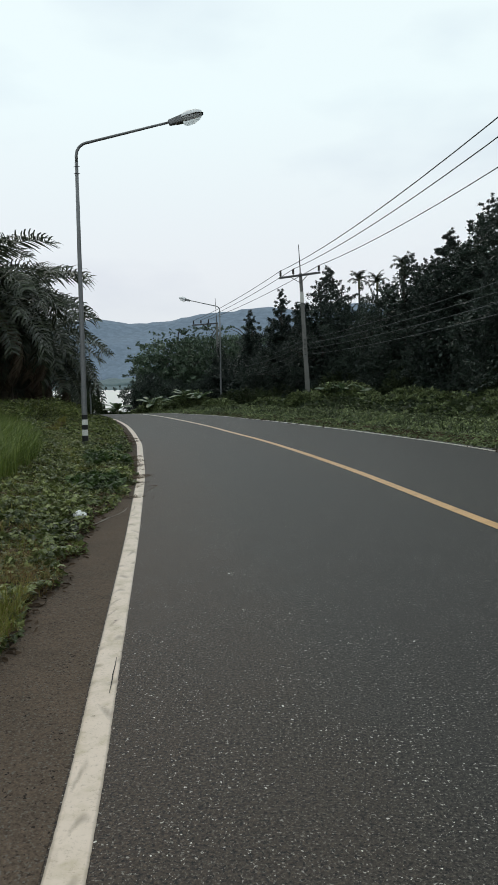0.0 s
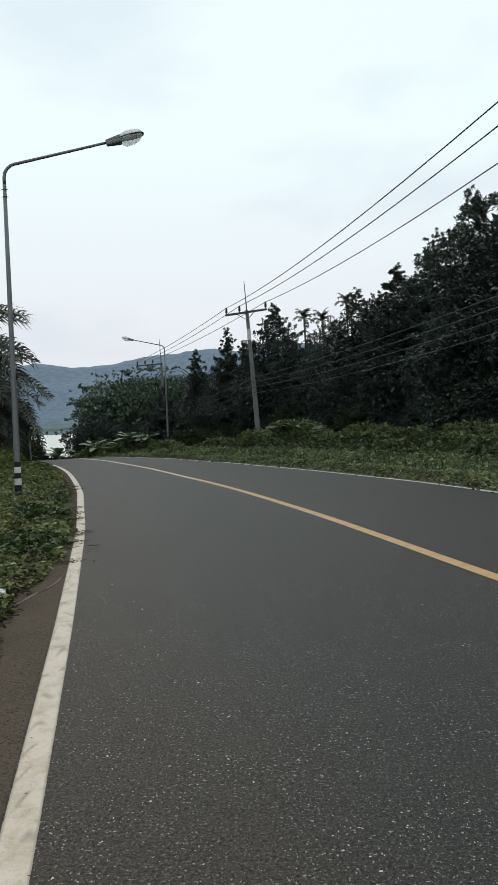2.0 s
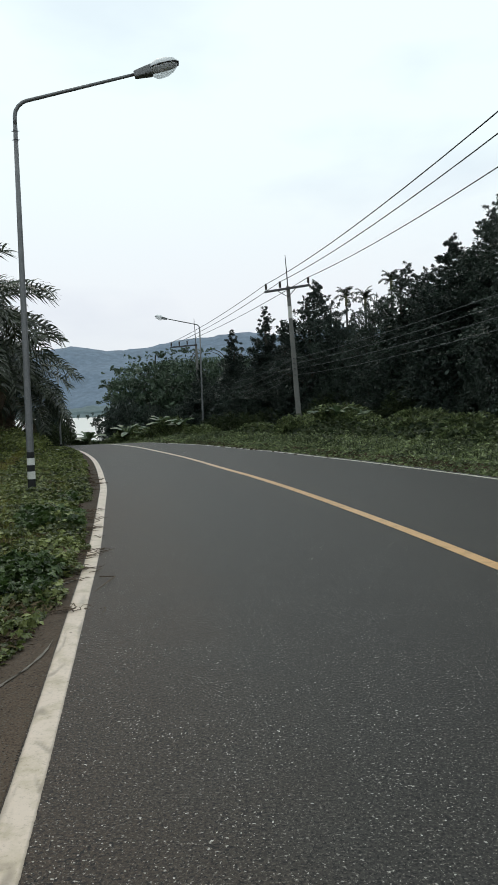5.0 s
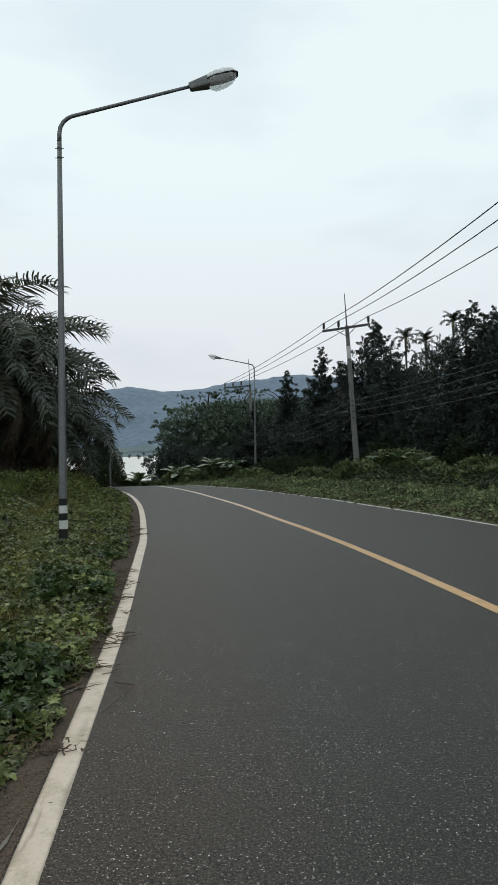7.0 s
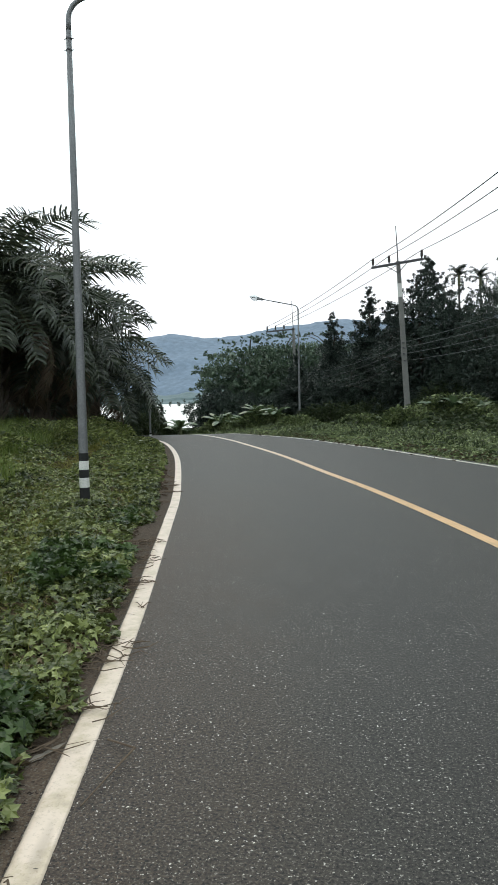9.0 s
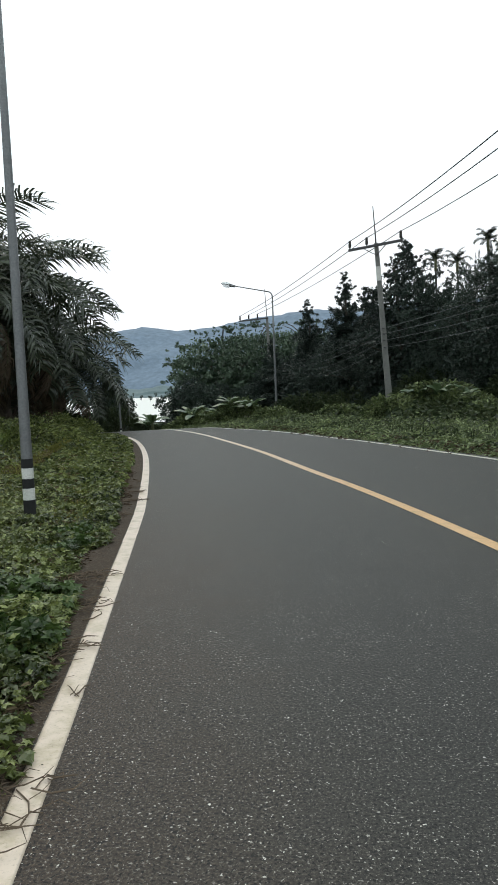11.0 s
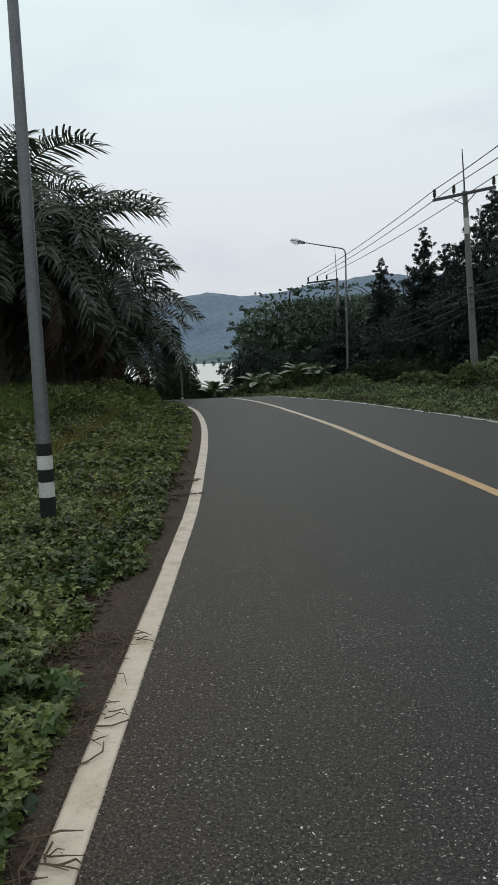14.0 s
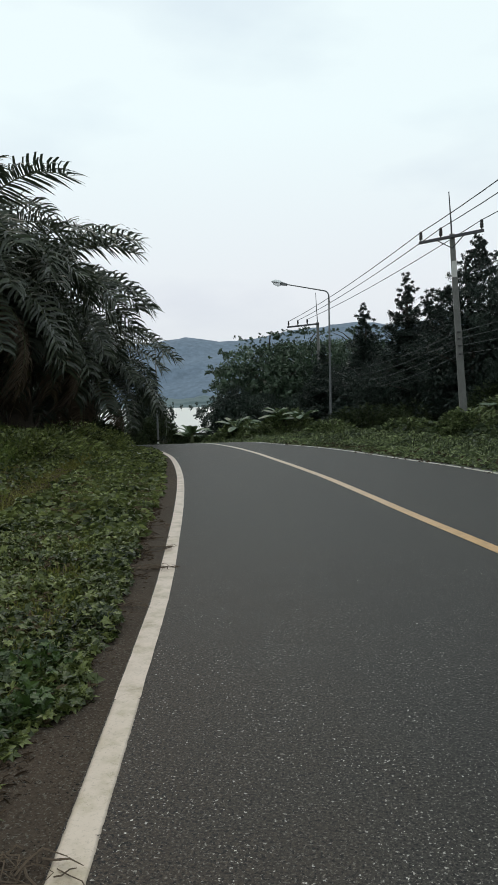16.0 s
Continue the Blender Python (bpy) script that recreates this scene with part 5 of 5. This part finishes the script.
creeper("bank_creeper", 211, right_scatter(R(16), 14000, 8, 40, 4.0, 10.0, 1.0), 0.20, 0.50, L_WEED, "shaded weeds below the orchard trees")
creeper("fallen_leaves", 207, left_scatter(R(7), 3800, 0.5, 30, -0.10, 0.35, 1.0), 0.055, 0.02, L_DRYLEAF, "brown dead leaves along the road edge", 0.15, 0.4)
creeper("fallen_leaves", 208, right_scatter(R(8), 5000, 10, 38, -0.12, 1.0, 1.4), 0.08, 0.12, L_DRYLEAF, "brown dead leaves along the road edge", 0.15, 0.4)
creeper("fallen_leaves", 213, left_scatter(R(18), 12000, 7.0, 22, -0.18, 0.55, 1.0), 0.05, 0.03, L_DRYLEAF, "brown dead leaves and stalks on the soil", 0.12, 0.25)
creeper("fallen_leaves", 212, left_scatter(R(17), 5000, 1.0, 7.0, 0.0, 0.8, 1.0), 0.06, 0.08, L_DRYLEAF, "brown dead leaves in the creeper", 0.3, 0.4)

creeper("fallen_leaves", 214, left_scatter(R(19), 26000, 7.0, 26, 0.0, 3.0, 1.2), 0.055, 0.09, L_TAN, "tan dead leaves and straw among the creeper", 0.3, 0.35)

creeper("creeper", 215, left_scatter(R(22), 16000, -9, 0.8, 0.0, 2.8, 1.1), 0.06, 0.13, L_CREEP, "dense low creeper with lobed green leaves on the verge", 0.45, lobed=True)
creeper("bank_creeper", 216, right_scatter(R(23), 22000, -9, 11, 0.12, 6.5, 0.9), 0.15, 0.34, L_CREEPR, "tangled creeper covering the bank beside the road", 0.5, 0.42)
creeper("bank_creeper", 217, right_scatter(R(24), 9000, -9, 9, 4.5, 12.0, 1.0), 0.20, 0.50, L_WEED, "shaded weeds below the orchard trees")


def grass(name, seed, xy, height, width, material, label, sway=0.45):
    rng = np.random.default_rng(seed)
    x, y = xy
    keep = wobble(x, y, 1.9, seed) > -0.9
    x, y = x[keep], y[keep]
    n = len(x)
    p = np.column_stack([x, y, terrain_z(x, y) - 0.005])
    a = rng.random(n) * 2 * math.pi
    s = np.column_stack([np.cos(a), np.sin(a), np.zeros(n)])
    b = rng.random(n) * 2 * math.pi
    lean = np.column_stack([np.cos(b), np.sin(b), np.zeros(n)]) * (sway * rng.random(n))[:, None]
    h = (height * rng.uniform(0.45, 1.25, n))[:, None]
    w = (width * rng.uniform(0.7, 1.3, n))[:, None]
    up = np.array([0, 0, 1.0])
    m1 = p + (up + lean * 0.5) * h * 0.55
    tip = p + (up * 0.9 + lean * 1.5) * h
    v = np.stack([p - s * w * 0.5, p + s * w * 0.5, m1 + s * w * 0.4, m1 - s * w * 0.4, tip], 1).reshape(-1, 3)
    k = (np.arange(n) * 5)[:, None]
    f = np.concatenate([k + np.array([[0, 1, 2]]), k + np.array([[0, 2, 3]]), k + np.array([[3, 2, 4]])], 1).reshape(-1, 3)
    ob = raw_object(name, v, f, material)
    return tagged(ob, label, "grass", kind="stuff")


grass("grass", 301, left_scatter(R(11), 52000, 14, 36, 0.25, 3.8, 1.0), 0.10, 0.013, L_GRASS, "short yellowish-green grass round the lamp post")
grass("grass", 302, left_scatter(R(12), 22000, 1, 14, 0.3, 3.5, 0.8), 0.14, 0.008, L_GRASS, "thin grass growing through the creeper")
grass("tall_grass", 303, left_scatter(R(13), 15000, 9, 36, 3.2, 5.6, 1.0), 0.55, 0.014, L_TALL, "tall grass at the foot of the palms", 0.6)
grass("withered_grass", 304, left_scatter(R(14), 9500, 1.0, 4.6, 0.0, 0.9, 0.9), 0.15, 0.006, L_REDGRASS, "reddish withered grass at the soil edge", 0.8)
grass("withered_grass", 309, left_scatter(R(26), 2200, 3.6, 6.0, 0.0, 0.9, 0.9), 0.13, 0.006, L_REDGRASS, "reddish withered grass among the creeper", 0.8)
grass("tall_grass", 308, left_scatter(R(25), 15000, 8.6, 14.0, 1.7, 4.2, 0.8), 0.62, 0.013, L_TALL, "tall bright green grass behind the creeper", 0.7)
grass("grass", 306, left_scatter(R(20), 5000, 1.6, 3.6, 0.02, 0.6, 1.0), 0.20, 0.008, L_GRASS, "yellow-green grass tuft at the soil edge", 0.6)
grass("tall_grass", 307, left_scatter(R(21), 5000, 12.0, 18.0, 2.4, 4.2, 1.0), 0.5, 0.012, L_TALL, "bright tall grass below the palms", 0.6)
grass("tall_grass", 305, right_scatter(R(15), 4000, 12, 40, 1.5, 5.0, 1.0), 0.4, 0.018, L_WEED, "coarse grass in the creeper on the bank", 0.7)


# ---- small things ----
def twig_heap(x, y, seed, reach, turn, count=16):
    rng = random.Random(seed)
    t = thing("twig_heap", pose(x, y, 0.006), "dry brown vine stalks lying across the edge line", "twigs", "dry stalks on the road edge")
    for k in range(count):
        a = radians(turn + rng.gauss(0, 50))
        L = reach * rng.uniform(0.08, 0.40)
        c = Vector((min(0.10, rng.gauss(-0.30, 0.30) * reach - 0.04), rng.gauss(0, 0.04), 0.006 + rng.random() * 0.02))
        d, n = Vector((math.cos(a), math.sin(a), 0)), Vector((-math.sin(a), math.cos(a), 0))
        b = rng.uniform(-0.45, 0.45) * L
        bm = bmesh.new()
        r = rng.uniform(0.0016, 0.0050)
        tube(bm, [c - d * L * 0.5, c - d * L * 0.2 + n * b * 0.7, c + d * L * 0.15 + n * b + Vector((0, 0, 0.012)), c + d * L * 0.5], [r, r, r * 0.9, r * 0.4], 4)
        part("stalk", bm, M_DRY, t)
    return t


for k, (x, y, reach, turn, n) in enumerate(((-2.98, 17.78, 0.55, 0, 14), (-2.18, 13.62, 0.5, 10, 9), (-1.98, 12.82, 0.5, 5, 12), (-1.80, 11.95, 0.6, 20, 16), (-1.69, 11.30, 0.6, 15, 12),
                                            (-1.43, 10.22, 0.75, -5, 18), (-1.30, 9.52, 0.6, 30, 20), (-1.38, 9.15, 0.9, 12, 4), (-0.98, 8.15, 0.4, 60, 14), (-3.35, 18.65, 0.6, 0, 10),
                                            (-3.50, 19.2, 0.6, 8, 8), (-2.85, 16.6, 0.5, -10, 6), (-1.46, 10.45, 0.6, 25, 8), (-3.78, 20.0, 0.6, 0, 8), (-2.26, 13.45, 0.6, 5, 22), (-2.20, 13.1, 0.6, -8, 18), (-2.06, 12.62, 0.6, 20, 18), (-1.92, 11.75, 0.7, 10, 22),
                                            (-1.80, 11.05, 0.6, 0, 16), (-1.52, 10.0, 0.5, 15, 12))):
    twig_heap(x, y, 400 + k, reach, turn, n + 24)
bm = bmesh.new()
tube(bm, [(-0.06, 0.10, 0.01), (0.10, 0.0, 0.03), (0.06, -0.2, 0.02), (0.02, -0.42, 0.008)], [0.005, 0.005, 0.004, 0.003], 5)
hook = mesh_object("bent_twig", bm, M_DRY)
hook.location = (-1.08, 9.12, 0.004)
tagged(hook, "bent dry twig lying on the asphalt", "twig")


def litter(x, y, z, size, seed, label):
    bm = bmesh.new()
    bmesh.ops.create_icosphere(bm, subdivisions=3, radius=1.0)
    for v in bm.verts:
        n = noise.noise(v.co * 1.6 + Vector((seed, 0, 0))) * 0.45 + noise.noise(v.co * 4 + Vector((0, seed, 0))) * 0.18
        v.co = v.co * (1 + n)
        v.co = Vector((v.co.x * size, v.co.y * size * 0.7, v.co.z * size * 0.55))
    ob = mesh_object("plastic_bag", bm, M_PALE)
    ob.location = (x, y, z)
    return tagged(ob, label, "litter")


litter(-1.36, 6.45, 0.10, 0.075, 1, "crumpled white plastic bag lying on the creeper")
litter(-8.0, 31.8, on_ground(-8.0, 31.8) + 0.05, 0.11, 2, "crumpled white plastic bag lying in the grass")


def marker_post(m, label):
    t = thing("marker_post", m, label, "marker post", "marker posts at the bend")
    bm = bmesh.new()
    box(bm, (0.12, 0.12, 0.85), (0, 0, 0.40), 0.01)
    part("post", bm, M_BANDWHITE, t)
    for z in (0.30, 0.62):
        bm = bmesh.new()
        box(bm, (0.126, 0.126, 0.12), (0, 0, z), 0.004)
        part("band", bm, M_BLACK, t, "black painted band")
    return t


marker_post(pose(-12.6, 39.2, on_ground(-12.6, 39.2)), "short white marker post with black bands at the bend")
